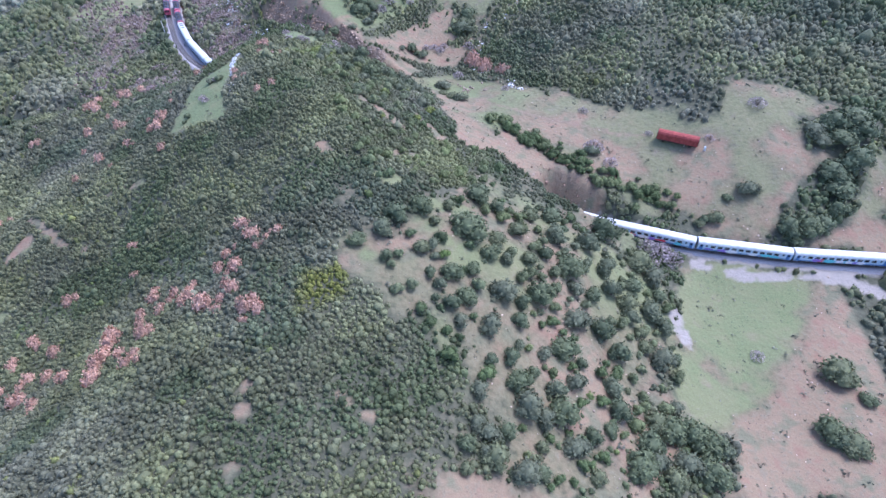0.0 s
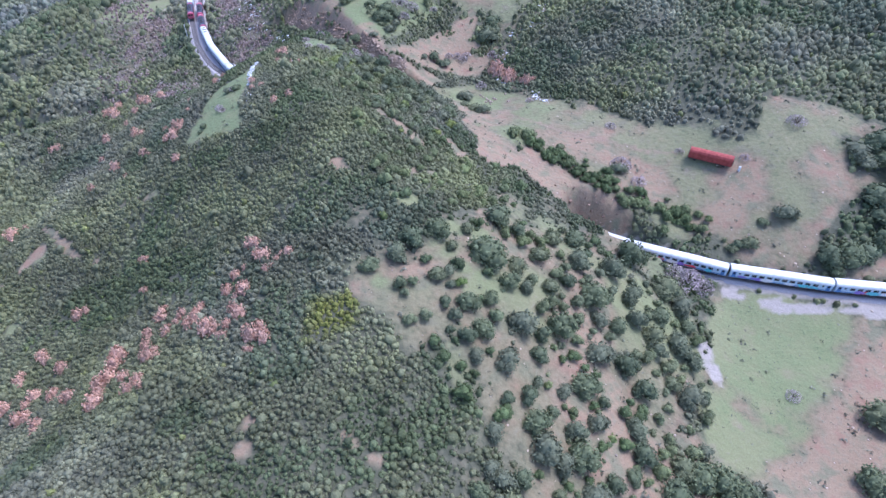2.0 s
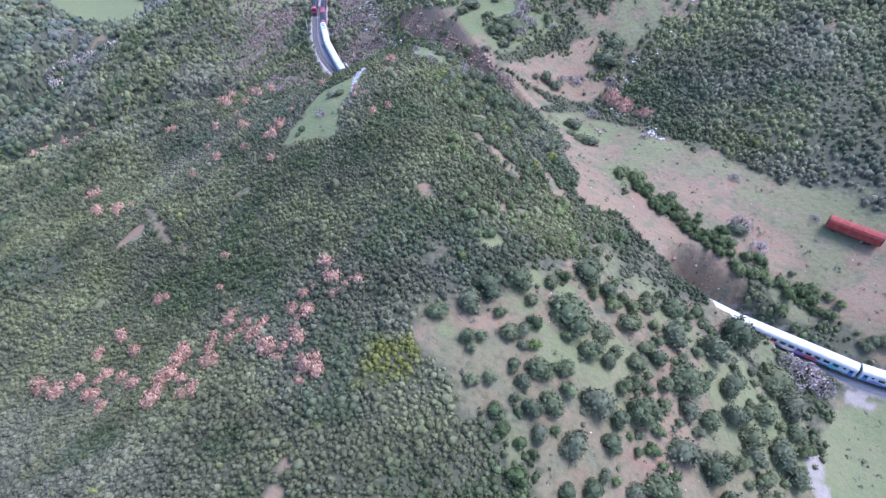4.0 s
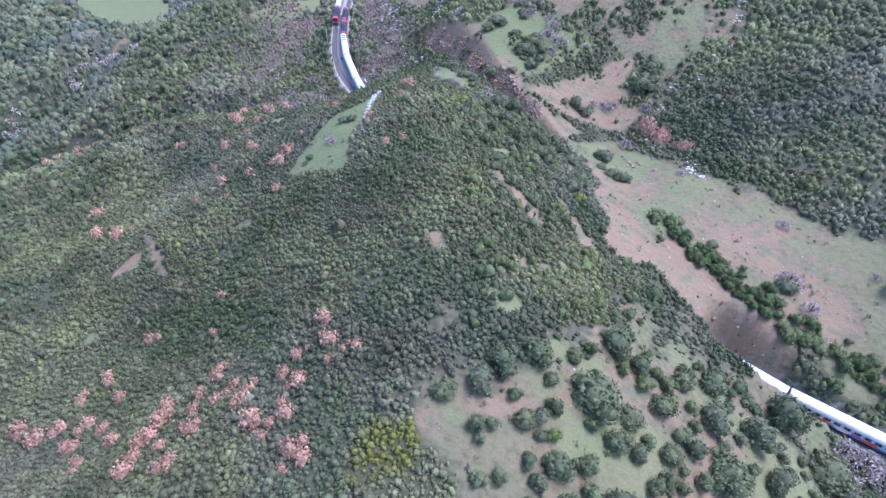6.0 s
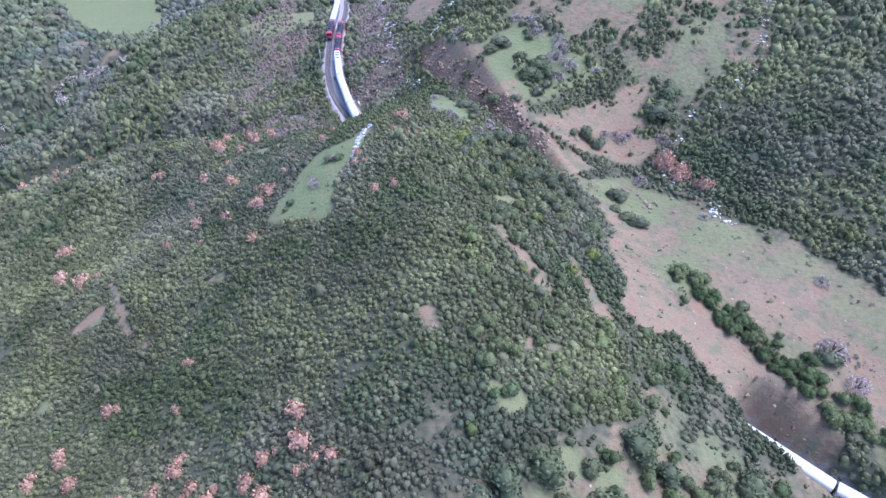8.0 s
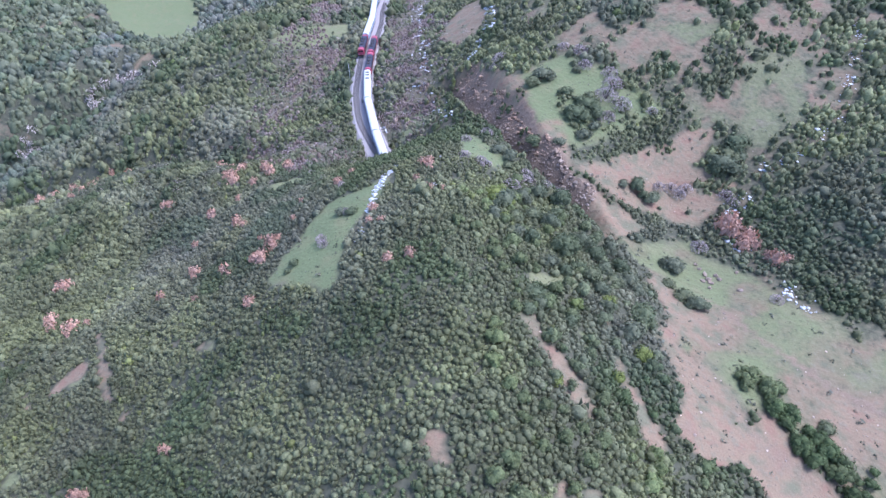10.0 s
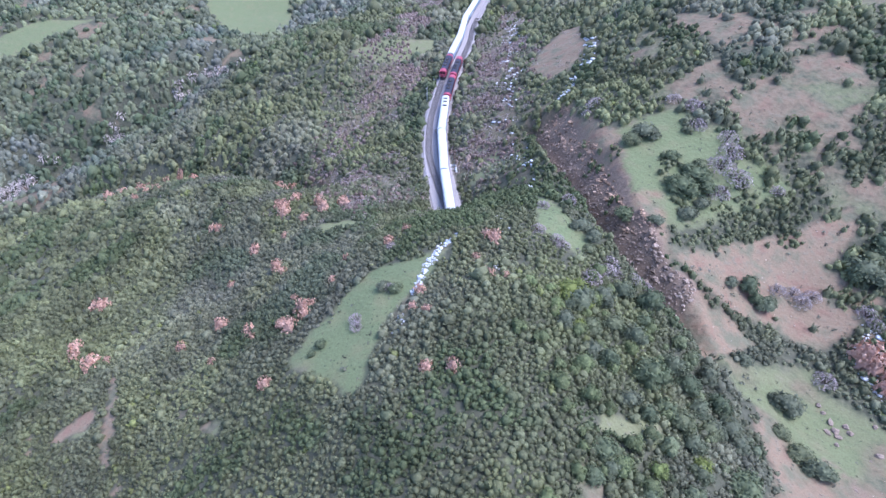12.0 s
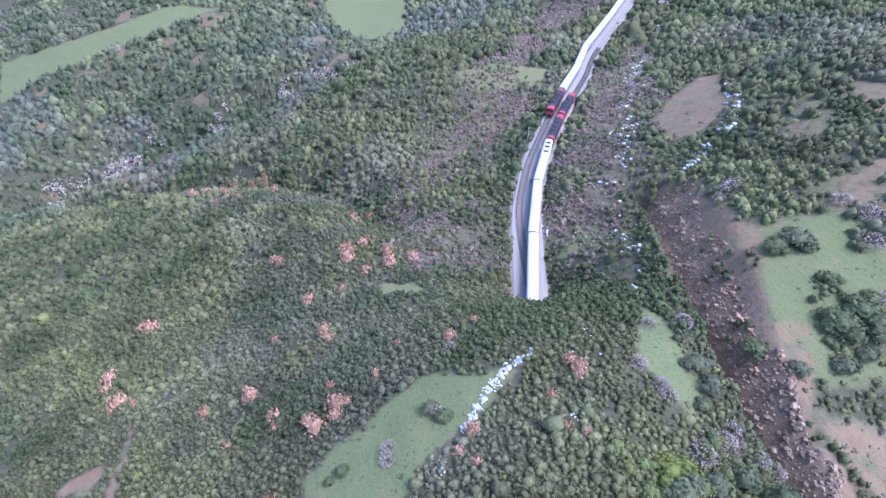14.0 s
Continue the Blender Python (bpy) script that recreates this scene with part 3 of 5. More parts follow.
attr = me.attributes.new("lush", "FLOAT", "POINT")
attr.data.foreach_set("value", lushness.astype(np.float32))
ground = tagged(new("ground", me), "scrub-covered hills with grassy clearings and bare reddish earth", "ground", kind="structure")


# ---- scrub: many small bushes of leaf sprays ----
def bush_shape(seed, sprays, core=True, spread_size=0.5, low=0.0, slim=1.0):
    """Triangles of one bush of unit radius: a dark lumpy heart and sprays of leaves over it."""
    rs = np.random.RandomState(seed)
    v, f = [], []
    if core:
        k, rings = 5, ((1.0, 0.0), (0.92, 0.45), (0.5, 0.85))
        for r, z in rings:
            for i in range(k):
                a = 2 * math.pi * (i + 0.5 * z) / k
                q = 0.86 * r * rs.uniform(0.75, 1.1)
                v.append((q * math.cos(a), q * math.sin(a), 0.86 * z * rs.uniform(0.85, 1.1) - 0.15))
        v.append((0, 0, 0.85))
        for j in range(2):
            for i in range(k):
                a, b = j * k + i, j * k + (i + 1) % k
                f += [(a, b, b + k), (a, b + k, a + k)]
        f += [(2 * k + i, 2 * k + (i + 1) % k, 3 * k) for i in range(k)]
    for _ in range(sprays):
        z = rs.uniform(low, 1)
        a = rs.uniform(0, 2 * math.pi)
        h = math.sqrt(max(0, 1 - z * z))
        c = np.array((h * math.cos(a), h * math.sin(a), z)) * rs.uniform(0.78, 1.08)
        nrm = c / (np.linalg.norm(c) + 1e-6) + rs.normal(0, 0.55, 3)
        nrm /= np.linalg.norm(nrm)
        t = np.cross(nrm, rs.normal(0, 1, 3))
        t /= np.linalg.norm(t)
        w = np.cross(nrm, t)
        size = spread_size * rs.uniform(0.6, 1.2)
        i = len(v)
        wide = 0.45 * size * slim
        v += [c - t * size * 0.6, c + w * wide - nrm * 0.06, c + t * size * 0.6, c - w * wide - nrm * 0.06]
        f += [(i, i + 1, i + 2), (i, i + 2, i + 3)]
    return np.array(v, float), np.array(f, int)


def grow(name, shapes, x, y, z, size, squash, tint, mat, label, category):
    """Joins many bushes into one object."""
    rs = np.random.RandomState(len(x))
    pick = rs.randint(0, len(shapes), len(x))
    V, F, T, start = [], [], [], 0
    for k, (v, f) in enumerate(shapes):
        m = np.flatnonzero(pick == k)
        if not len(m):
            continue
        a = rs.uniform(0, 2 * math.pi, len(m))
        ca, sa = np.cos(a)[:, None], np.sin(a)[:, None]
        s = size[m][:, None]
        px = x[m][:, None] + s * (ca * v[:, 0] - sa * v[:, 1])
        py = y[m][:, None] + s * (sa * v[:, 0] + ca * v[:, 1])
        pz = z[m][:, None] + s * squash[m][:, None] * v[:, 2]
        V.append(np.stack([px, py, pz], -1).reshape(-1, 3))
        F.append((f[None] + (start + np.arange(len(m)) * len(v))[:, None, None]).reshape(-1, 3))
        T.append(np.repeat(tint[m], len(v), 0))
        start += len(m) * len(v)
    me = mesh_from(name, np.vstack(V), np.vstack(F), (mat,), np.vstack(T), smooth=mat.name != "weathered_stone")
    return tagged(new(name, me), label, category, kind="stuff")


def scatter(x0, x1, y0, y1, cell, seed):
    rs = np.random.RandomState(seed)
    x, y = np.meshgrid(np.arange(x0, x1, cell), np.arange(y0, y1, cell))
    x, y = x.ravel(), y.ravel()
    return x + rs.uniform(-0.5, 0.5, x.shape) * cell, y + rs.uniform(-0.5, 0.5, x.shape) * cell, rs.rand(x.size), rs


def tints(x, y, rs):
    """Each bush's own colour: kinds of shrub grow in drifts, with odd ones among them. Distance haze is painted in
    towards the far west.
    """
    n = len(x)
    drift, drift2 = fbm(x, y, 38, 3, 21.0), fbm(x, y, 11, 3, 31.0)
    v = rs.uniform(0.9, 1.1, n) * (1 + 0.4 * drift2)
    t = np.stack([np.full(n, 1.0), np.full(n, 1.0), np.full(n, 1.0), np.full(n, 1.0)], -1)
    grey = step(-0.1, 0.5, drift)[:, None]
    t[:, :3] = (1 - grey) * np.array([0.97, 1.03, 0.76]) + grey * np.array([1.08, 1.08, 1.08])
    odd = rs.rand(n) < 0.008
    t[odd, :3] = np.array([1.2, 1.3, 0.7])
    # Distance haze put into the leaf colour: far western bushes lighter and bluer.
    far_haze = step(-285, -335, x - 0.25 * (y - 250))[:, None]
    t[:, :3] *= 1 + far_haze * np.array([0.06, 0.10, 0.26])
    kind = fbm(x, y, 16, 4, 51.0)
    pale, deep = step(0.14, 0.26, kind)[:, None], step(-0.12, -0.26, kind)[:, None]
    t[:, :3] *= (1 + pale * np.array([0.30, 0.30, 0.18])) * (1 - deep * np.array([0.28, 0.17, 0.26]))
    t[:, :3] *= v[:, None]
    lime = zone(LIME, x, y, 2, 2)[:, None]
    t[:, :3] = t[:, :3] * (1 - lime) + lime * np.array([1.15, 1.2, 0.42]) * v[:, None]
    return t


def tuft_shape(seed, sprays):
    """A small upright crown of unit radius: a pointed lumpy heart and a few leaf sprays standing off it."""
    rs = np.random.RandomState(seed)
    v, f, k = [], [], 5
    lean = rs.normal(0, 0.14, 2)
    for r, z in ((0.95, -0.5), (0.86, 0.5)):
        for i in range(k):
            a = 2 * math.pi * (i + 0.5 * (z > 0)) / k + rs.uniform(-0.25, 0.25)
            q = r * rs.uniform(0.6, 1.12)
            v.append((q * math.cos(a) + lean[0] * z, q * math.sin(a) + lean[1] * z, z * rs.uniform(0.75, 1.3)))
    v.append((lean[0], lean[1], rs.uniform(1.05, 1.4)))
    for i in range(k):
        j = (i + 1) % k
        f += [(i, j, j + k), (i, j + k, i + k), (i + k, j + k, 2 * k)]
    for _ in range(sprays):
        z, a = rs.uniform(0.25, 1.0), rs.uniform(0, 2 * math.pi)
        h = 0.9 * math.sqrt(max(0, 1 - z * z))
        c = np.array((h * math.cos(a), h * math.sin(a), 1.05 * z))
        out = c / np.linalg.norm(c)
        tip = c + (out + np.array((0, 0, 0.7)) + rs.normal(0, 0.25, 3)) * rs.uniform(0.22, 0.42)
        w = np.cross(out, (0, 0, 1.0)) + rs.normal(0, 0.2, 3)
        w *= rs.uniform(0.16, 0.28) / (np.linalg.norm(w) + 1e-6)
        i = len(v)
        v += [c - w, c + w, tip]
        f += [(i, i + 1, i + 2)]
    return np.array(v, float), np.array(f, int)


BUSHES = [bush_shape(s, 15, True, 0.42) for s in range(10)]
CROWNS = [tuft_shape(s + 40, 7) for s in range(12)]
FAR_CROWNS = [tuft_shape(s + 70, 3) for s in range(10)]


def crown_pitch(x, y):
    """Metres between neighbouring crowns: close on the ridge, wider towards the far hills."""
    return np.clip(0.86 + 0.0082 * (np.hypot(x + 40, y - 115) - 85), 0.86, 3.4)


def cover_with_scrub(box, cell, seed):
    """Crowns scattered over the land; where they stand wider they are larger. Gives place, size, tint and pitch."""
    x, y, keep, rs = scatter(*box, cell, seed)
    pitch = crown_pitch(x, y)
    m = keep < (cell / pitch) ** 2
    x, y, pitch = x[m], y[m], pitch[m]
    free = cover(x, y)[4]
    islands = (fbm(x, y, 8, 3, 27.0) > 0.2) * step(205, 225, y) * step(-75, -55, x)
    thin = step(0.15, 0.5, fbm(x, y, 13, 4, 61.0)) * 0.45
    m = (rs.rand(len(x)) > free * 1.2 - 0.8 * islands) & (rs.rand(len(x)) > 0.5 * brushy(x, y)) & (rs.rand(len(x)) > thin)
    x, y, pitch = x[m], y[m], pitch[m]
    size = 0.79 * pitch * rs.lognormal(0, 0.27, len(x)) * (1 + 0.35 * fbm(x, y, 7, 2, 71.0))
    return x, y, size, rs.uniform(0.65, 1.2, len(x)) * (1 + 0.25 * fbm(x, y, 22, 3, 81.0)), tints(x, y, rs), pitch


sx, sy, ss, sq, st, sp = cover_with_scrub((-320, 70, 34, 330), 0.86, 1)
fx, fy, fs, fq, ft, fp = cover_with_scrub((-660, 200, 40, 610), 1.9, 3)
beyond = ~((fx > -320) & (fx < 70) & (fy > 34) & (fy < 330))
sz, fz = height(sx, sy), height(fx, fy)
for name, m in (("ridge_scrub", sp < 1.5), ("hillside_scrub", sp >= 1.5)):
    grow(name, CROWNS if name == "ridge_scrub" else FAR_CROWNS, sx[m], sy[m], sz[m], ss[m], sq[m], st[m], LEAF, "dense dark-green evergreen scrub covering the slopes", "scrub")
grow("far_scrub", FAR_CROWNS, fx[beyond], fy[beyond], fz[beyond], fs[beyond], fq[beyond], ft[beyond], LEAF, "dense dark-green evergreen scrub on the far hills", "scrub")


# ---- single shrubs and low trees on the open slopes ----
def crown_shape(seed, lobes, sprays):
    """A shrub's crown of unit radius: several overlapping clumps of leaf sprays."""
    rs = np.random.RandomState(seed)
    V, F, n = [], [], 0
    for k in range(lobes):
        v, f = bush_shape(seed * 31 + k, sprays, True, 0.25, -0.3)
        r = rs.uniform(0.42, 0.62) if k else 0.72
        a, off = rs.uniform(0, 2 * math.pi), (rs.uniform(0.35, 0.62) if k else 0.0)
        z = rs.uniform(0.25, 0.6) if k else 0.62
        V.append(v * np.array([r, r, r * rs.uniform(0.8, 1.1)]) + np.array([off * math.cos(a), off * math.sin(a), z]))
        F.append(f + n)
        n += len(v)
    return np.vstack(V), np.vstack(F)


def trunk_mesh(seed):
    """A short forked trunk, tapered, for a crown of unit radius."""
    rs = np.random.RandomState(seed)
    bm = bmesh.new()
    for k in range(4):
        a = 2 * math.pi * k / 4 + rs.uniform(-0.4, 0.4)
        top = Vector((0.42 * math.cos(a), 0.42 * math.sin(a), 0.75)) if k else Vector((0.05, 0.02, 0.9))
        low = Vector((0.05 * math.cos(a), 0.05 * math.sin(a), -0.18))
        q = (top - low).to_track_quat("Z", "Y").to_matrix().to_4x4()
        bmesh.ops.create_cone(bm, cap_ends=True, segments=6, radius1=0.075, radius2=0.022, depth=(top - low).length, matrix=Matrix.Translation((top + low) / 2) @ q)
    me = bpy.data.meshes.new("trunk")
    bm.to_mesh(me)
    bm.free()
    me.materials.append(BARK)
    return me


def shrub_kind(seed, mat, tint, lobes=6, sprays=80):
    v, f = crown_shape(seed, lobes, sprays)
    return mesh_from("crown", v, f, (mat,), np.tile((*tint, 1.0), (len(v), 1)), True), trunk_mesh(seed)


GREENS = [shrub_kind(100 + k, LEAF, t) for k, t in enumerate(((0.84, 1.0, 0.74), (0.94, 1.06, 0.86), (0.76, 0.92, 0.70), (1.0, 1.1, 0.8), (0.9, 1.06, 0.76), (0.96, 1.05, 0.9)))]
LIMES = [shrub_kind(120 + k, LEAF, (1.25, 1.45, 0.55)) for k in range(2)]


def bare_shape(seed, stems):
    """A leafless bush: thin twigs fanning up from the root, as slim triangles in crossed pairs."""
    rs = np.random.RandomState(seed)
    v, f = [], []

    def twig(a, b, w):
        d = (b - a) / np.linalg.norm(b - a)
        for _ in range(2):
            t = np.cross(d, rs.normal(0, 1, 3))
            t *= w / np.linalg.norm(t)
            i = len(v)
            v.extend([a - t, a + t, b])
            f.append((i, i + 1, i + 2))
    for _ in range(stems):
        z, a = rs.uniform(0.25, 1.0), rs.uniform(0, 2 * math.pi)
        h = math.sqrt(1 - z * z)
        tip = np.array((h * math.cos(a), h * math.sin(a), z * 0.95)) * rs.uniform(0.75, 1.05)
        twig(np.array((0.0, 0.0, -0.1)), tip, 0.022)
        for _ in range(4):
            base = tip * rs.uniform(0.45, 0.85)
            twig(base, base + (tip / np.linalg.norm(tip) + rs.normal(0, 0.7, 3)) * 0.2, 0.014)
    return np.array(v), np.array(f)


def fuzzy_shape(seed, stems, sprays):
    """A leafless bush with a haze of fine twig tips."""
    v, f = bare_shape(seed, stems)
    v2, f2 = bush_shape(seed + 7, sprays, False, 0.2, 0.05, 0.32)
    return np.vstack([v, v2]), np.vstack([f, f2 + len(v)])


def dry_kind(seed):
    v, f = bush_shape(seed, 90, True, 0.26, 0.0)
    v2, f2 = bare_shape(seed + 1, 9)
    return mesh_from("crown", np.vstack([v, v2]), np.vstack([f, f2 + len(v)]), (DRY,), np.tile((*(np.array([1, 1, 1]) * (0.85 + 0.08 * (seed % 5))), 1.0), (len(v) + len(v2), 1))), trunk_mesh(seed)


def bare_kind(seed):
    v, f = fuzzy_shape(seed, 18, 260)
    return mesh_from("twigs", v, f, (BARE,), np.tile((1.0, 0.95 + 0.02 * (seed % 3), 1.02, 1.0), (len(v), 1))), trunk_mesh(seed)


DRIES = [dry_kind(200 + k) for k in range(5)]
BARES = [bare_kind(300 + k) for k in range(4)]
shrub_random = np.random.RandomState(11)


def plant(places, kinds, name, label, category, group, low=0.62, tall=0.9, grown=1.45):
    """One shrub for each (x, y, radius): an Empty on the ground with its trunk and crown."""
    for x, y, r in places:
        crown, trunk = kinds[shrub_random.randint(len(kinds))]
        root = new(name)
        z = float(height(np.array([x]), np.array([y]))[0])
        r *= grown
        root.matrix_world = Matrix.LocRotScale((x, y, z - 0.05), Euler((0, 0, shrub_random.uniform(0, 6.28))), (r, r * shrub_random.uniform(0.85, 1.15), r * shrub_random.uniform(low, tall)))
        tagged(root, label, category, group)
        for part_name, me in (("crown", crown), ("trunk", trunk)):
            ob = new(part_name, me)
            ob.parent = root


def joined_shrubs(name, places, label, grown):
    """Many rounded shrubs, past counting, as one object."""
    q = np.array(places, float)
    rs = np.random.RandomState(len(q))
    return grow(name, [crown_shape(140 + k, 5, 44) for k in range(6)], q[:, 0], q[:, 1], height(q[:, 0], q[:, 1]), q[:, 2] * grown, rs.uniform(0.8, 1.15, len(q)), tints(q[:, 0], q[:, 1], rs) * np.array([0.92, 1.02, 0.84, 1.0]), LEAF, label, "shrubs")


SLOPE_A = [(-13.3, 89.7, 2.2), (-18.5, 85.8, 1.7), (-12.0, 82.4, 1.4), (-10.4, 93.9, 2.3), (-5.1, 98.0, 2.1), (-1.8, 94.7, 1.3), (1.5, 102.1, 1.4), (5.8, 95.0, 3.5), (8.7, 108.9, 2.9), (13.7, 107.1, 2.0), (-2.3, 87.5, 1.5), (-1.7, 84.9, 1.1), (-2.6, 80.5, 1.2), (1.9, 81.3, 1.9), (-0.5, 78.1, 1.4), (6.7, 84.0, 1.6), (1.9, 74.0, 1.6), (4.9, 76.2, 1.9), (3.6, 70.7, 1.4), (10.8, 90.3, 1.8), (12.9, 95.8, 1.9), (14.5, 90.1, 1.6), (13.1, 80.4, 2.8), (17.6, 79.9, 1.8), (22.1, 83.8, 2.9)]
SLOPE_B = [(25.1, 96.5, 1.8), (28.9, 105.6, 2.7), (20.4, 92.9, 1.8), (18.3, 100.7, 2.0), (16.5, 75.0, 1.9), (10.0, 71.2, 2.4), (-1.6, 74.9, 0.8), (-4.8, 86.3, 1.5), (22.4, 109.9, 1.8), (29.4, 114.0, 2.6), (29.2, 103.5, 2.1), (31.7, 95.3, 3.1), (31.9, 89.4, 2.0), (38.8, 107.0, 3.1), (45.0, 115.7, 3.7), (48.5, 108.2, 1.0), (42.5, 100.6, 2.4), (54.7, 108.7, 3.4), (57.4, 103.5, 3.0), (50.2, 98.2, 2.5), (42.3, 93.2, 2.4), (36.9, 89.9, 2.0), (46.6, 90.7, 2.4), (46.5, 87.3, 2.1), (53.1, 91.1, 2.8)]
SLOPE_C = [(30.6, 80.4, 2.7), (37.1, 79.9, 2.5), (40.6, 75.5, 2.5), (48.5, 80.2, 1.8), (52.6, 77.7, 2.7), (56.3, 87.5, 2.2), (57.6, 98.0, 1.9), (26.4, 71.5, 2.6), (21.5, 69.3, 1.6), (29.9, 69.5, 1.3), (56.7, 78.8, 1.4), (59.8, 84.1, 0.6), (7.0, 57.6, 1.7), (9.6, 63.8, 1.4), (13.9, 65.7, 1.7), (15.9, 69.2, 1.2), (18.6, 64.5, 1.2), (15.2, 60.8, 2.0), (16.6, 56.4, 2.6), (19.8, 55.0, 1.9), (23.1, 61.7, 2.0), (24.2, 57.3, 2.7), (27.9, 64.4, 1.8), (36.8, 65.7, 2.2), (37.0, 60.7, 2.4)] + [(33.9, 55.8, 1.5)]
SLOPE_D = [(48.3, 70.0, 0.7), (40.8, 67.1, 0.8), (8.3, 49.6, 2.0), (11.6, 50.6, 1.8), (6.2, 51.1, 1.5), (9.6, 45.6, 2.4), (7.6, 46.4, 1.3), (18.5, 49.6, 1.1), (25.4, 50.5, 2.2), (29.6, 53.6, 1.8), (14.6, 43.8, 2.3), (17.9, 44.9, 1.5), (4.1, 47.3, 1.5), (3.9, 42.9, 1.1), (29.2, 45.9, 1.5), (45.9, 60.8, 2.3), (49.3, 58.9, 2.9), (42.6, 54.2, 2.8), (38.6, 49.5, 2.7), (42.8, 50.9, 2.2), (53.5, 58.5, 2.9), (57.3, 57.7, 2.7), (59.9, 56.1, 2.1), (50.2, 51.8, 2.6), (55.8, 50.8, 2.9)] + [(45.7, 48.1, 2.2)]
FLAT_SHRUBS = [(96.6, 77.5, 3.6), (100.4, 70.0, 1.5), (86.8, 62.2, 2.6), (88.7, 59.7, 2.4), (91.1, 58.7, 2.6), (52.5, 65.5, 1.6), (30.4, 156.5, 1.4), (93.2, 133.5, 2.8), (87.3, 132.5, 1.2), (82.4, 125.9, 2.1), (78.7, 125.8, 1.5), (48.2, 150.3, 2.2), (77.5, 124.8, 1.5), (119.3, 153.5, 3.2), (125.8, 155.6, 3.7), (133.5, 158.5, 4.3), (134.4, 153.1, 4.3), (126.0, 150.5, 3.7), (120.0, 149.9, 2.7), (120.1, 138.6, 4.4), (128.2, 141.7, 4.5), (121.7, 133.1, 3.9), (117.9, 126.8, 3.0), (101.1, 120.8, 3.2), (106.7, 120.9, 3.6)] + [(112.0, 122.1, 3.3), (102.5, 118.0, 2.0)]
EAST_SHRUBS = [(-42.6, 216.3, 2.1), (-34.3, 228.4, 2.6), (-32.5, 234.0, 2.6), (-29.0, 232.0, 2.1), (-35.8, 215.8, 1.5), (-30.3, 222.4, 1.9), (-28.4, 227.3, 1.6), (-48.2, 241.5, 2.8), (-50.2, 238.4, 2.1), (-39.4, 237.0, 1.4), (-32.3, 237.3, 1.7), (-12.7, 215.0, 2.0), (-8.1, 213.1, 2.1), (-16.2, 213.2, 1.3), (-10.5, 213.2, 1.5), (8.0, 231.4, 3.4), (10.2, 238.7, 3.2), (8.8, 235.1, 2.8), (6.8, 230.3, 2.4), (12.1, 235.5, 2.1), (-19.1, 233.4, 1.0), (0.2, 191.5, 2.3), (0.1, 183.7, 1.3), (3.6, 180.9, 1.9), (6.5, 179.1, 1.9)] + [(-9.2, 196.0, 1.4)]
CREST_SHRUBS = [(-29.0, 189.9, 1.8), (-39.8, 177.6, 2.6), (-39.9, 171.2, 1.6), (-36.0, 173.8, 1.6), (-48.6, 200.5, 1.9), (-44.7, 198.1, 1.6), (-44.0, 193.6, 1.3), (-74.3, 163.0, 1.1), (-71.5, 163.3, 1.1), (-77.5, 147.5, 1.0), (-78.0, 145.4, 0.7), (-25.4, 152.3, 1.8), (-25.5, 147.8, 1.3), (-23.7, 150.2, 1.3), (-22.1, 164.0, 1.5), (-4.9, 164.0, 2.3), (-7.3, 172.7, 1.7), (-6.7, 156.3, 2.0), (-11.9, 171.5, 1.7), (-14.4, 164.9, 1.8), (-17.9, 150.9, 1.4)]
TRENCH_SHRUBS = [(-40.1, 176.5, 1.8), (-36.8, 182.3, 2.2), (-34.4, 187.8, 2.3), (-29.0, 189.8, 2.6), (-32.9, 177.4, 2.1), (-28.8, 178.0, 2.3), (-30.9, 169.0, 2.0), (-23.7, 171.8, 2.9), (-25.3, 164.1, 1.9), (-21.2, 178.3, 2.4), (-17.7, 176.4, 2.4), (-14.8, 183.7, 2.3), (-14.9, 173.1, 2.4), (-11.8, 178.1, 2.2), (-9.2, 174.1, 2.2), (-19.7, 167.9, 2.2), (-17.0, 166.7, 2.4), (-33.7, 168.6, 1.7), (-28.4, 184.4, 1.8), (-12.5, 170.8, 1.9)]
LIME_SHRUBS = [(-40.7, 180.0, 1.9), (-42.0, 176.7, 1.4), (-12.3, 161.9, 1.3), (-4.1, 152.8, 1.5), (-7.8, 144.1, 1.0), (-17.0, 135.3, 1.1), (-42.3, 179.0, 1.9), (-39.5, 177.6, 1.7), (-37.7, 172.1, 1.2)]
for spots in (SLOPE_A, SLOPE_B, SLOPE_C, SLOPE_D):
    plant(spots, GREENS, "evergreen_shrub", "rounded dark-green evergreen shrub on a bare grassy slope", "shrub", "shrubs dotted over the open slope", 0.75, 1.05, 1.36)
filler = np.random.RandomState(5)
more = []
taken = [q for spots in (SLOPE_A, SLOPE_B, SLOPE_C, SLOPE_D) for q in spots]
for _ in range(900):
    px, py, pr = filler.uniform(-12, 62), filler.uniform(42, 118), filler.uniform(0.7, 1.7)
    if len(more) < 110 and inside(SPARSE, np.array([px]), np.array([py]))[0] > 1 and all(math.hypot(px - q[0], py - q[1]) > 0.95 * (pr + q[2]) for q in taken + more):
        more.append((round(px, 1), round(py, 1), pr))
joined_shrubs("small_shrubs", more, "small rounded evergreen shrubs on a bare grassy slope", 1.4)
rim_random = np.random.RandomState(17)
rim_line = beside(near_full, lambda i: -11.5)
rim_line = rim_line[(rim_line[:, 0] > 17) & (rim_line[:, 0] < 72)]
RIM = [(p[0] + rim_random.normal(0, 1.6), p[1] + rim_random.normal(0.9, 2.0), rim_random.uniform(0.8, 2.0)) for p in rim_line for _ in range(3)]
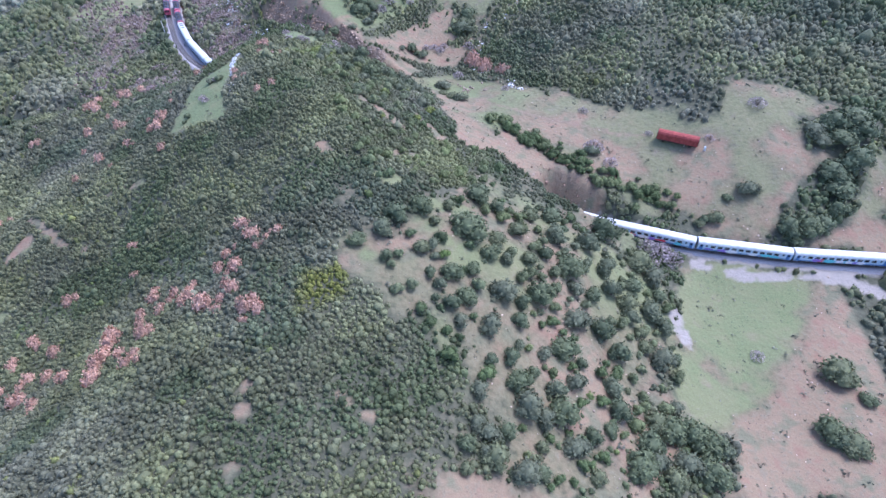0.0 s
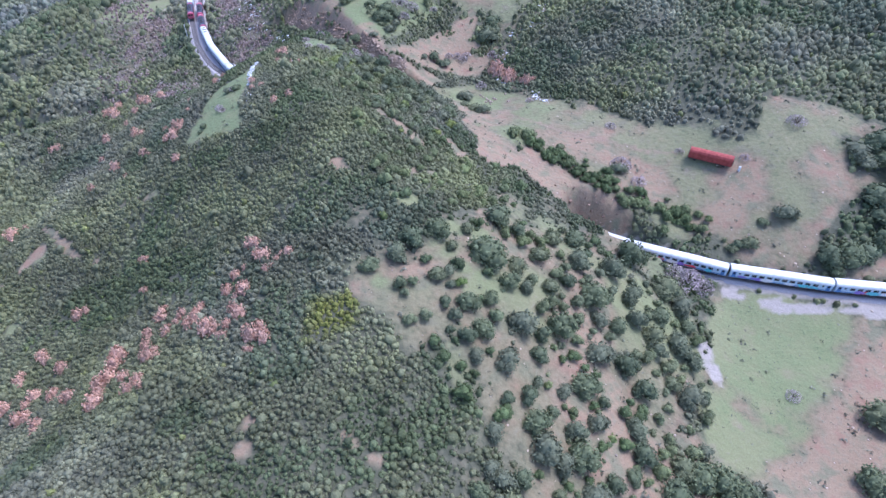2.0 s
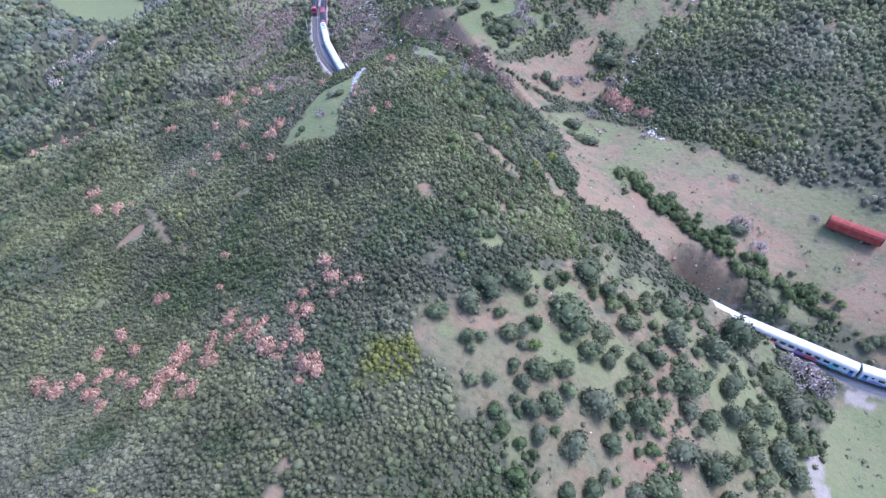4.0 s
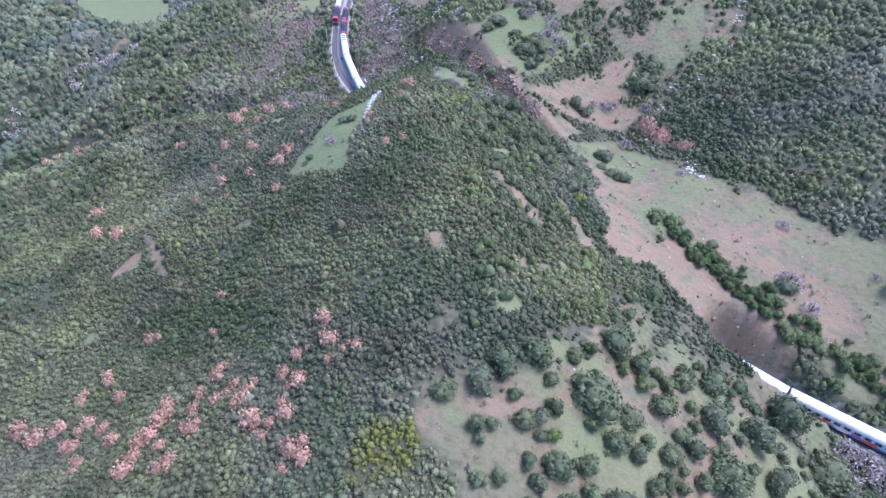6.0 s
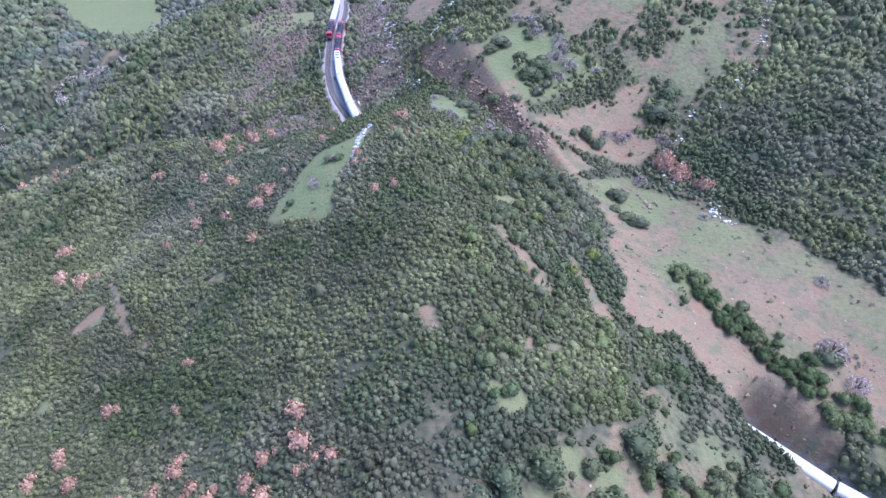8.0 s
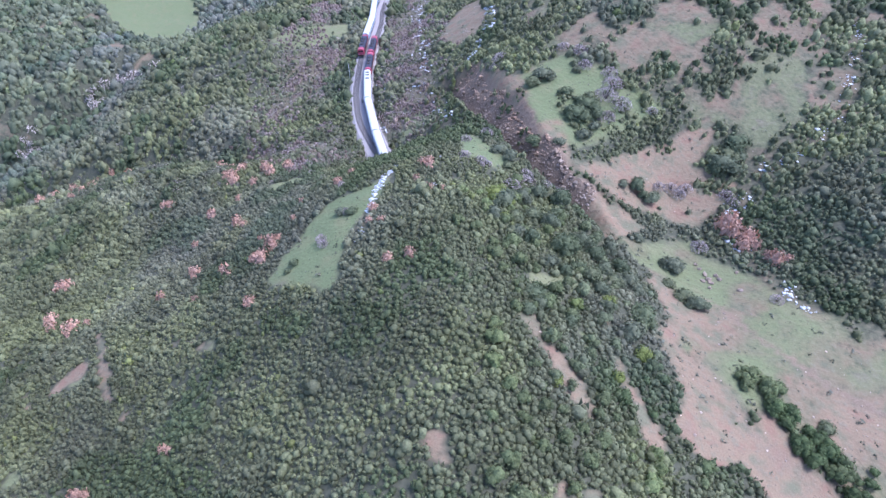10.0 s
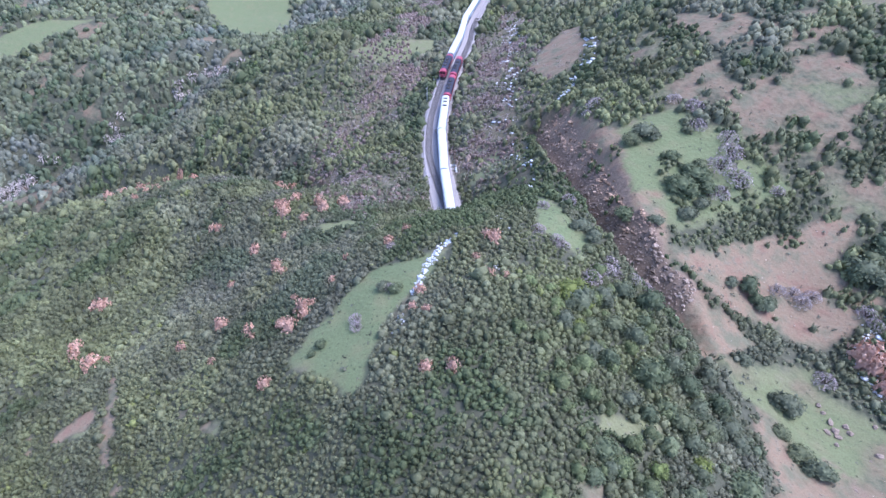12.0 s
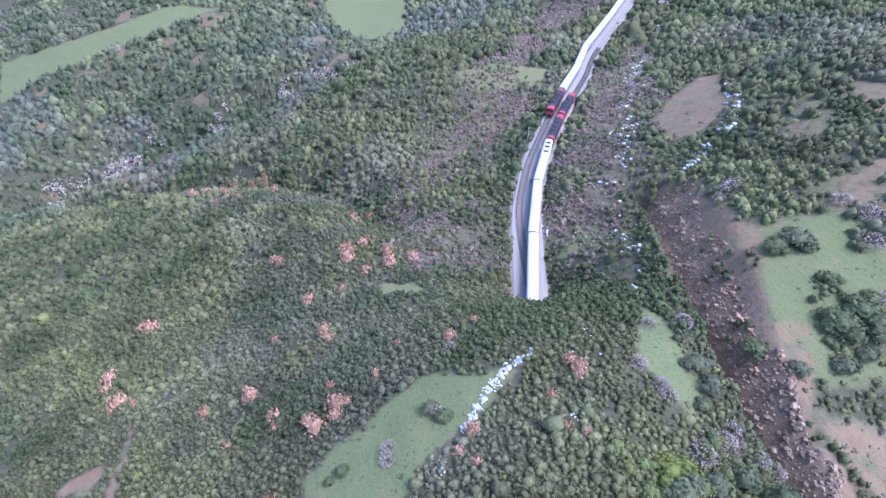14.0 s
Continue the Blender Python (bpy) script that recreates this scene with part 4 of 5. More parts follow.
joined_shrubs("rim_shrubs", RIM, "belt of dark-green evergreen shrubs on the rim of the railway cutting", 1.15)
FLANK = [(-52, 172), (-40, 192), (-14, 184), (-3, 160), (10, 140), (20, 126), (6, 112), (-14, 104), (-24, 122), (-32, 146)]
flank_random = np.random.RandomState(23)
tall = []
for _ in range(700):
    px, py, pr = flank_random.uniform(-52, 20), flank_random.uniform(104, 192), flank_random.uniform(0.9, 2.0)
    depth = float(inside(FLANK, np.array([px]), np.array([py]))[0])
    if len(tall) < 130 and depth > 0 and all(math.hypot(px - q[0], py - q[1]) > 0.9 * (pr + q[2]) for q in tall):
        tall.append((round(px, 1), round(py, 1), pr))
joined_shrubs("flank_shrubs", tall, "tall rounded shrubs standing out of the scrub on the steep flank", 1.2)
plant(FLAT_SHRUBS, GREENS, "evergreen_shrub", "dark-green evergreen shrub standing alone on pale grass", "shrub", "shrubs of the valley meadow")
plant(EAST_SHRUBS, GREENS, "evergreen_shrub", "grey-green evergreen shrub beside bare reddish earth", "shrub", "shrubs round the earth field")
plant(CREST_SHRUBS, GREENS, "evergreen_shrub", "large dark-green shrub rising above the ridge scrub", "shrub", "shrubs of the ridge")
plant(TRENCH_SHRUBS, GREENS, "evergreen_shrub", "tall rounded evergreen shrub along the edge of the rock cutting", "shrub", "shrubs along the cutting", 0.8, 1.1, 1.2)
plant(LIME_SHRUBS, LIMES, "lime_green_shrub", "bright yellow-green shrub among darker evergreen scrub", "shrub", "yellow-green shrubs")
BARE_A = [(-73.0, 153.2, 1.2), (-72.9, 163.3, 1.0), (-59.0, 203.6, 1.4), (-39.4, 193.7, 1.9), (-40.7, 189.7, 1.6), (-36.9, 192.4, 1.4), (-33.8, 193.4, 1.3), (-54.7, 208.3, 1.6), (-50.5, 191.4, 1.4), (-55.3, 192.6, 1.4), (-48.6, 190.6, 1.2), (-31.2, 194.8, 1.1), (-82.1, 175.9, 1.3), (-65.9, 254.8, 2.5), (-67.3, 251.3, 1.5), (-46.1, 257.6, 1.8), (-40.3, 255.9, 2.4)]
BARE_B = [(-74.4, 154.6, 1.2), (-28.2, 239.9, 3.1), (-27.2, 245.2, 2.8), (-23.2, 239.3, 2.7), (-26.1, 232.7, 2.3), (-29.2, 249.1, 2.2), (-37.4, 249.5, 2.2), (-3.7, 220.3, 2.0), (-1.3, 219.4, 1.9), (0.2, 221.9, 1.6), (-7.0, 218.8, 1.6), (10.6, 222.2, 2.0), (12.7, 220.3, 1.6), (-14.2, 241.7, 1.7), (6.0, 202.1, 2.0), (-40.6, 185.7, 2.0), (-38.8, 190.8, 1.8), (23.2, 188.3, 1.4)]
BARE_C = [(79.6, 82.6, 1.5), (104.5, 164.9, 2.7), (49.3, 152.5, 2.8), (53.9, 146.5, 2.4), (48.9, 171.3, 1.5), (58.6, 115.2, 2.8), (62.1, 113.8, 3.2), (66.0, 112.3, 2.5), (58.2, 109.0, 2.0), (86.7, 153.4, 1.3), (68.8, 159.0, 1.3)]
for spots in (BARE_A, BARE_B, BARE_C):
    plant(spots, BARES, "bare_shrub", "leafless grey-mauve shrub with fine fanning twigs", "shrub", "leafless shrubs", 0.7, 0.95, 1.2)
DRY_A = [(-47.6, 97.7, 1.0), (-42.6, 91.7, 1.1), (-36.3, 90.5, 0.8), (-39.3, 90.1, 0.5), (-40.9, 87.5, 0.6), (-48.5, 88.5, 0.8), (-46.7, 90.1, 0.5), (-49.2, 84.8, 1.0), (-44.1, 82.5, 1.2), (-45.7, 81.3, 0.8), (-43.1, 76.2, 1.1), (-38.8, 70.3, 1.2), (-36.1, 69.4, 1.0), (-38.6, 67.3, 0.6), (-49.7, 74.5, 1.3), (-45.3, 71.7, 0.7), (-45.3, 74.2, 0.7), (-67.5, 85.6, 1.0), (-68.5, 87.8, 0.8), (-60.2, 82.9, 1.0), (-55.1, 81.4, 0.9), (-54.7, 78.9, 1.1), (-55.9, 77.8, 0.9), (-62.4, 79.2, 1.0)]
DRY_B = [(-68.9, 80.9, 0.9), (-67.1, 77.4, 1.0), (-63.5, 72.5, 1.2), (-62.9, 74.2, 0.7), (-76.1, 78.4, 1.1), (-74.3, 74.4, 1.3), (-73.9, 71.2, 1.2), (-74.9, 69.1, 1.2), (-67.5, 68.7, 1.0), (-62.4, 66.2, 1.0), (-72.7, 66.2, 1.1), (-71.2, 63.0, 1.3), (-63.5, 64.1, 0.9), (-85.0, 70.1, 1.1), (-92.1, 72.9, 0.9), (-98.4, 73.7, 1.1), (-95.5, 80.8, 1.1), (-104.1, 85.4, 1.0), (-102.2, 83.7, 0.8), (-106.1, 78.4, 1.0), (-106.1, 71.7, 1.2), (-98.1, 67.4, 1.3), (-90.3, 64.5, 1.0), (-110.2, 68.6, 1.4), (-116.7, 68.9, 1.4)] + [(-78.8, 97.9, 0.7), (-99.3, 96.2, 1.0), (-84.2, 108.2, 0.8)]
DRY_C = [(-163.0, 140.7, 1.3), (-110.1, 166.2, 0.8), (-92.0, 149.8, 0.7), (-88.2, 153.6, 0.8), (-96.3, 145.5, 0.7), (-144.9, 125.9, 1.0), (-136.1, 125.2, 0.9), (-113.4, 138.6, 0.6), (-100.9, 137.9, 0.7), (-111.5, 147.4, 0.7), (-89.7, 163.9, 0.6), (-92.4, 171.7, 0.7), (-84.9, 185.2, 0.8), (-84.8, 178.1, 0.9), (-60.6, 182.8, 0.9), (-56.7, 173.5, 0.8), (-53.8, 174.9, 0.5), (-65.9, 164.2, 0.7), (-65.0, 160.2, 0.6), (-62.1, 160.6, 0.6), (-62.9, 184.2, 0.9), (-61.1, 176.3, 0.6), (-134.9, 190.1, 1.2), (-123.1, 179.0, 0.8), (-123.7, 187.4, 1.0)] + [(-121.1, 192.8, 1.2), (-123.4, 159.5, 0.8), (-95.4, 157.4, 0.7), (-89.0, 156.8, 0.6), (-133.7, 129.0, 0.7)]
DRY_D = [(11.7, 211.3, 2.0), (13.6, 209.5, 1.5), (16.9, 208.9, 1.4), (16.0, 205.4, 1.4), (18.1, 206.0, 1.1), (22.9, 201.4, 1.4), (21.3, 202.7, 0.9), (25.4, 202.0, 0.9), (-83.0, 137.7, 1.0), (-91.6, 150.2, 0.9), (-98.4, 146.7, 1.1), (-109.6, 146.5, 1.2), (-164.0, 141.2, 1.7), (-114.1, 138.4, 0.9), (-137.1, 126.7, 1.4), (-147.5, 127.6, 1.5), (-153.1, 177.5, 1.2), (-132.9, 187.8, 1.5), (-61.1, 183.9, 0.9), (-66.2, 164.0, 0.8), (-51.1, 151.9, 0.8), (-55.1, 149.9, 0.8)]
DRY_E = [(-253.0, 188.0, 1.5), (-250.0, 193.0, 1.5), (-241.0, 197.0, 1.5), (-263.0, 210.0, 1.5), (-253.0, 215.0, 1.5), (-245.0, 218.0, 1.5), (-219.0, 210.0, 1.5), (-161.0, 209.0, 1.5), (-167.0, 220.0, 1.5), (-228.0, 188.0, 1.2), (-227.0, 193.0, 1.2), (-224.0, 196.0, 1.2), (-137.0, 190.0, 1.2), (-135.0, 195.0, 1.2), (-126.0, 196.0, 1.2), (-247.0, 220.0, 1.2), (-119.0, 199.0, 1.2), (-128.0, 172.0, 1.2), (-89.0, 150.0, 1.2), (-90.0, 155.0, 1.2), (-113.0, 167.0, 1.2), (-155.0, 177.0, 1.2)]
near_dry = np.random.RandomState(29)
DRY_F = [(x + near_dry.uniform(-2.0, 2.0), y + near_dry.uniform(-2.0, 2.0), 0.75 * r) for x, y, r in DRY_A + DRY_B]
for spots in (DRY_A, DRY_B, DRY_C, DRY_D, DRY_E, DRY_F):
    plant(spots, DRIES, "dead_shrub", "dried-out pinkish-brown shrub amid dense green scrub", "shrub", "withered shrubs", 1.3, 1.8, 1.65)

x, y, keep, rs = scatter(0, 70, 40, 130, 3.2, 61)
m = (inside(SPARSE, x, y) > 0) & (keep < 0.34)
x, y = x[m], y[m]
grow("young_shrubs", BUSHES, x, y, height(x, y), rs.uniform(0.4, 1.3, len(x)), rs.uniform(0.7, 1.0, len(x)), tints(x, y, rs), LEAF, "small young shrubs between the larger ones", "shrubs")

# ---- loose growth: bare brush by the line, tufts and stones on the open ground ----
x, y, keep, rs = scatter(-330, -85, 185, 520, 2.2, 41)
w = np.maximum(brushy(x, y), 0.10)
m = (keep < 0.75 * w) & (cover(x, y)[2] < 0.2) & (cover(x, y)[0] < 0.5)
x, y = x[m], y[m]
grow("leafless_brush", [fuzzy_shape(400 + k, 3, 44) for k in range(4)], x, y, height(x, y), rs.uniform(0.9, 2.0, len(x)), rs.uniform(0.7, 1.0, len(x)), np.stack([rs.uniform(0.8, 1.25, len(x))] * 3 + [np.ones(len(x))], -1) * np.array([1.0, 0.94, 1.0, 1]), BARE, "leafless grey-mauve brush along the railway and gully", "brush")
rs = np.random.RandomState(63)
bed = smooth_line([(a, b, 0) for a, b in RAVINES[0][0]])
k = rs.randint(0, len(bed), 240)
x, y = bed[k, 0] + rs.normal(-7, 4.0, 240), bed[k, 1] + rs.normal(3, 4.0, 240)
m = fbm(x, y, 24, 3, 65.0) > -0.05
x, y = x[m], y[m]
grow("ravine_trees", [bush_shape(430 + k, 34, False, 0.5, 0.1, 0.3) for k in range(4)], x, y, height(x, y), rs.uniform(2.2, 4.2, len(x)), rs.uniform(1.0, 1.5, len(x)), np.stack([rs.uniform(1.1, 1.7, len(x))] * 3 + [np.ones(len(x))], -1), BARE, "pale leafless trees along the bottom of a ravine", "trees")
x, y, keep, rs = scatter(-330, -80, 185, 520, 1.45, 45)
m = (keep < 0.72 * brushy(x, y) * (0.55 + 0.9 * step(-0.2, 0.3, fbm(x, y, 12, 3, 91.0)))) & (cover(x, y)[2] < 0.15)
x, y = x[m], y[m]
v = rs.uniform(0.34, 0.62, len(x)) * (1 + 0.4 * fbm(x, y, 15, 3, 95.0))
leafy = step(0.0, 0.25, fbm(x, y, 9, 3, 97.0))
grow("low_thicket", FAR_CROWNS, x, y, height(x, y), rs.uniform(0.5, 1.25, len(x)), rs.uniform(0.6, 1.2, len(x)), np.stack([v * (1.08 - 0.30 * leafy), v * (0.93 + 0.02 * leafy), v * (0.86 - 0.26 * leafy), np.ones(len(x))], -1), BARE, "low brown and mauve thicket beside the railway", "thicket")
x, y, keep, rs = scatter(-100, 140, 40, 300, 1.7, 43)
g_, s_, p_, r_, free = cover(x, y)
m = (free > 0.6) & (p_ + r_ < 0.3) & (keep < 0.16 + 0.40 * (fbm(x, y, 8, 3, 44.0) > 0.12))
x, y = x[m], y[m]
TUFTS = [bush_shape(500 + k, 8, False, 0.8) for k in range(4)]
grow("grass_tufts", TUFTS, x, y, height(x, y), rs.lognormal(-1.35, 0.5, len(x)).clip(0.1, 0.9), rs.uniform(0.6, 1.0, len(x)), np.stack([rs.uniform(0.7, 1.5, len(x))] * 3 + [np.ones(len(x))], -1), LEAF, "dark low tufts and seedlings on the open ground", "tufts")


def stone_shape(seed):
    rs = np.random.RandomState(seed)
    bm = bmesh.new()
    bmesh.ops.create_icosphere(bm, subdivisions=1, radius=1.0)
    for q in bm.verts:
        q.co = Vector((round(q.co.x * rs.uniform(0.5, 1.3), 1), q.co.y * rs.uniform(0.5, 1.2), q.co.z * rs.uniform(0.45, 1.2)))
    bmesh.ops.triangulate(bm, faces=bm.faces)
    v = np.array([q.co for q in bm.verts])
    f = np.array([[q.index for q in face.verts] for face in bm.faces])
    bm.free()
    return v, f


STONES = [stone_shape(k) for k in range(6)]
STONE = leaf_material("weathered_stone", (0.14, 0.115, 0.095), (0.37, 0.305, 0.255), 0.9)
x, y, keep, rs = scatter(-100, 0, 180, 265, 0.46, 47)
d, side, place = along(rock_cut, x, y)
m = (side < 0) & (d > 0.5) & (d < 8.5 + 4 * fbm(x, y, 7, 3)) & (keep < 0.9) & (place > 7) & (place < 60)
x, y = x[m], y[m]
one = np.ones(len(x))
v = rs.uniform(0.75, 1.6, len(x))
rim = step(3, 7, d[m] + 3 * fbm(x, y, 8, 3)) * step(12, 26, place[m])
v = v * (1.25 - 0.25 * step(8, 24, place[m]))
grow("cutting_rocks", STONES, x, y, height(x, y) - 0.08, rs.lognormal(-1.38, 0.5, len(x)).clip(0.12, 0.9), rs.uniform(0.6, 1.1, len(x)), np.stack([v * (1 + 0.17 * rim), v * 0.97, v * (0.93 - 0.12 * rim), one], -1), STONE, "broken brown rock on the face of the cutting", "rocks")
x, y, keep, rs = scatter(5, 50, 125, 160, 0.9, 59)
d, side, place = along(near_line, x, y)
m = (d > 2.6) & (d < 10) & ((side < 0) | (x < 24)) & (keep < 0.5) & (x < 46)
x, y = x[m], y[m]
v = rs.uniform(0.7, 1.3, len(x))
grow("bank_rocks", STONES, x, y, height(x, y) - 0.1, rs.lognormal(-1.35, 0.45, len(x)).clip(0.12, 0.8), rs.uniform(0.6, 1.0, len(x)), np.stack([v * 1.1, v * 0.9, v * 0.82, np.ones(len(x))], -1), STONE, "reddish broken rock on the bank above the track", "rocks")
x, y, keep, rs = scatter(-30, 140, 45, 250, 1.6, 53)
g_, s_, p_, r_, free = cover(x, y)
m = (s_ > 0.4) & (keep < 0.10)
x, y = x[m], y[m]
one = np.ones(len(x))
grow("field_stones", STONES, x, y, height(x, y), rs.lognormal(-1.7, 0.4, len(x)).clip(0.1, 0.5), rs.uniform(0.6, 1.0, len(x)), np.stack([one * 1.9, one * 1.85, one * 1.8, one], -1), STONE, "pale small stones scattered over bare earth", "stones")


# ---- patches of old snow ----
def snow_along(name, line, count, reach, big, seed, label):
    rs = np.random.RandomState(seed)
    pts = smooth_line([(a, b, 0) for a, b in line])
    k = rs.randint(0, len(pts), count)
    x, y = pts[k, 0] + rs.normal(0, reach, count), pts[k, 1] + rs.normal(0, reach, count)
    m = fbm(x, y, 5, 3, seed) > -0.12
    x, y = x[m], y[m]
    one = np.ones((len(x), 4))
    return grow(name, STONES, x, y, height(x, y) + 0.12, rs.lognormal(math.log(big), 0.55, len(x)).clip(0.12, 1.3), rs.uniform(0.07, 0.16, len(x)), one, SNOW, label, "snow")


snow_along("snow_patches", SNOW_CREST, 620, 0.4, 0.15, 1, "thin broken line of old snow beside the ridge clearing")
snow_along("snow_patches", SNOW_GULLY, 700, 2.4, 0.38, 2, "scattered old snow in the gully above the railway")
snow_along("snow_patches", SNOW_BANK, 420, 0.9, 0.62, 3, "long bank of old snow below a brown field")
snow_along("snow_patches", STREAM, 620, 1.2, 0.30, 4, "broken snow along the stream at the scrub's edge")
snow_along("snow_patches", SNOW_TRENCH, 40, 1.5, 0.5, 5, "remnants of snow at the head of the cutting")
snow_along("snow_patches", SNOW_TOP, 46, 1.2, 0.35, 6, "small remnants of snow among ridge shrubs")
snow_along("snow_patches", SNOW_TRACK, 60, 0.6, 0.4, 7, "thin remnants of snow beside the rails")


# ---- the railway track ----
BALLAST = plain("ballast_stone", (0.28, 0.25, 0.245), (0.50, 0.465, 0.46), 0.95, 0.25, 0.0, 0.06)
STEEL = plain("rail_steel", (0.10, 0.075, 0.065), (0.22, 0.19, 0.18), 0.45, 0.4, 0.7)
CONCRETE = plain("grey_concrete", (0.24, 0.23, 0.22), (0.40, 0.385, 0.37), 0.9, 0.3)
TIMBER = plain("weathered_sleeper", (0.19, 0.17, 0.16), (0.32, 0.295, 0.285), 0.9, 0.3)
STONEWALL = plain("portal_masonry", (0.08, 0.068, 0.06), (0.20, 0.17, 0.15), 0.95, 0.5, 0.0, 0.05)


def swept(name, line, profile, mat, parent=None):
    """A mesh swept along a line: profile points are (to the left, up)."""
    d = np.gradient(line[:, :2], axis=0)
    d /= np.linalg.norm(d, axis=1)[:, None]
    n, k = len(line), len(profile)
    v = np.zeros((n, k, 3))
    for j, (a, z) in enumerate(profile):
        v[:, j, 0], v[:, j, 1], v[:, j, 2] = line[:, 0] - d[:, 1] * a, line[:, 1] + d[:, 0] * a, line[:, 2] + z
    ids = np.arange(n * k).reshape(n, k)
    ring = np.roll(ids, -1, 1)
    f = np.stack([ids[:-1], ring[:-1], ring[1:], ids[1:]], -1).reshape(-1, 4)
    ob = new(name, mesh_from(name, v.reshape(-1, 3), f, (mat,)))
    ob.parent = parent
    return ob


def arc(line):
    return np.concatenate([[0], np.cumsum(np.linalg.norm(np.diff(line[:, :2], axis=0), axis=1))])


def on_line(line, s):
    t = arc(line)
    return np.array([np.interp(s, t, line[:, i]) for i in range(3)])


def track(line, label, s0, s1, parts_to):
    root = tagged(new("railway_track"), label, "railway track", kind="structure")
    for side in (0.75, -0.75):
        swept("rail", line, [(side - 0.07, -0.16), (side - 0.035, 0.0), (side + 0.035, 0.0), (side + 0.07, -0.16)], STEEL, root)
    bm = bmesh.new()
    bmesh.ops.create_cube(bm, size=1.0, matrix=Matrix.Diagonal((0.26, 2.5, 0.2, 1)))
    one = bpy.data.meshes.new("sleeper")
    bm.to_mesh(one)
    bm.free()
    one.materials.append(TIMBER)
    for k, s in enumerate(np.arange(s0, s1, 0.62)):
        if k >= parts_to:
            break
        p, q = on_line(line, s), on_line(line, s + 0.5)
        ob = new("sleeper", one)
        ob.parent = root
        ob.matrix_local = Matrix.LocRotScale((p[0], p[1], p[2] - 0.21), Euler((0, 0, math.atan2(q[1] - p[1], q[0] - p[0]))), None)
    return root


def ballast(line, half, label):
    ob = swept("ballast_bed", line, [(half + 1.0, -1.0), (half, -0.26), (-half, -0.26), (-half - 1.0, -1.0)], BALLAST)
    return tagged(ob, label, "ballast", kind="structure")


ballast(near_line, 1.9, "bed of pale grey crushed stone under the near track")
ballast(far_bed, 4.1, "broad bed of pale grey crushed stone under two tracks")
track(near_line, "single railway track on pale ballast in the valley", 190, 330, 230)
track(far_line, "curved railway track leaving the tunnel on pale ballast", 12, 200, 280)
track(loop_line[3:], "passing-loop track beside the main railway line", 10, 200, 280)


def portal(line, name, label):
    """A masonry headwall with an arched opening, across the end of the cutting."""
    root = tagged(new(name), label, "tunnel portal", kind="structure")
    bm = bmesh.new()
    outer = [(-4.2, -1), (-4.2, 5.9), (-2.4, 6.6), (2.4, 6.6), (4.2, 5.9), (4.2, -1)]
    inner = [(2.6, -1), (2.6, 3.4)] + [(2.6 * math.cos(a), 3.4 + 2.4 * math.sin(a)) for a in np.linspace(0.3, math.pi - 0.3, 7)] + [(-2.6, 3.4), (-2.6, -1)]
    loop = [bm.verts.new((0, a, z)) for a, z in outer + inner]
    face = bm.faces.new(loop)
    got = bmesh.ops.extrude_face_region(bm, geom=[face])
    bmesh.ops.translate(bm, vec=(1.2, 0, 0), verts=[q for q in got["geom"] if isinstance(q, bmesh.types.BMVert)])
    bmesh.ops.recalc_face_normals(bm, faces=bm.faces)
    part("headwall", bm, STONEWALL, root)
    for k in range(9):
        w = 0.32 + (k - 4) * 0.3275
        bm = bmesh.new()
        bmesh.ops.create_cube(bm, size=1.0, matrix=Matrix.Translation((1.28, 2.85 * math.sin(w), 3.4 + 2.75 * math.cos(w))) @ Matrix.Rotation(-w, 4, "X") @ Matrix.Diagonal((0.25, 0.8, 0.6, 1))) if abs(w) < 1.5 else None
        if len(bm.verts):
            part("arch_stone", bm, STONEWALL, root)
        else:
            bm.free()
    a, b = line[0], line[2]
    root.matrix_world = Matrix.LocRotScale((a[0], a[1], a[2] - 0.3), Euler((0, 0, math.atan2(b[1] - a[1], b[0] - a[0]))), None)


portal(far_line, "tunnel_portal", "stone tunnel mouth under the scrub-covered spur")

# ---- rolling stock ----
WHITE = plain("white_coach_paint", (0.60, 0.62, 0.63), (0.78, 0.80, 0.81), 0.45, 1.6)
PALE = plain("pale_blue_coach_paint", (0.40, 0.53, 0.64), (0.52, 0.64, 0.73), 0.4, 1.2)
BLUE = plain("blue_coach_paint", (0.06, 0.16, 0.38), (0.10, 0.24, 0.50), 0.4, 1.0)
GLASS = plain("dark_window_glass", (0.012, 0.015, 0.02), (0.03, 0.035, 0.045), 0.12, 0.8)
UNDER = plain("grimy_underframe", (0.025, 0.023, 0.022), (0.075, 0.068, 0.06), 0.85, 0.4)
RED = plain("red_loco_paint", (0.38, 0.05, 0.09), (0.52, 0.11, 0.16), 0.4, 0.8)
NAVY = plain("dark_loco_paint", (0.02, 0.022, 0.04), (0.05, 0.05, 0.08), 0.5, 0.8)
RUST = plain("rusty_red_paint", (0.24, 0.04, 0.035), (0.42, 0.085, 0.07), 0.8, 0.9, 0.0, 0.02)
SPRAY = [plain("spray_paint_" + n, c, tuple(min(1, 1.5 * q) for q in c), 0.5, 0.5) for n, c in (("red", (0.55, 0.06, 0.08)), ("aqua", (0.12, 0.45, 0.50)), ("violet", (0.22, 0.14, 0.45)), ("white", (0.6, 0.6, 0.62)))]


def box(bm, c, s):
    bmesh.ops.create_cube(bm, size=1.0, matrix=Matrix.Translation(c) @ Matrix.Diagonal((*s, 1)))


def block(name, c, s, mat, parent, label="", bevel=0.0):
    bm = bmesh.new()
    box(bm, c, s)
    if bevel:
        bmesh.ops.bevel(bm, geom=list(bm.edges), offset=bevel, segments=2, affect="EDGES")
    return part(name, bm, mat, parent, label)


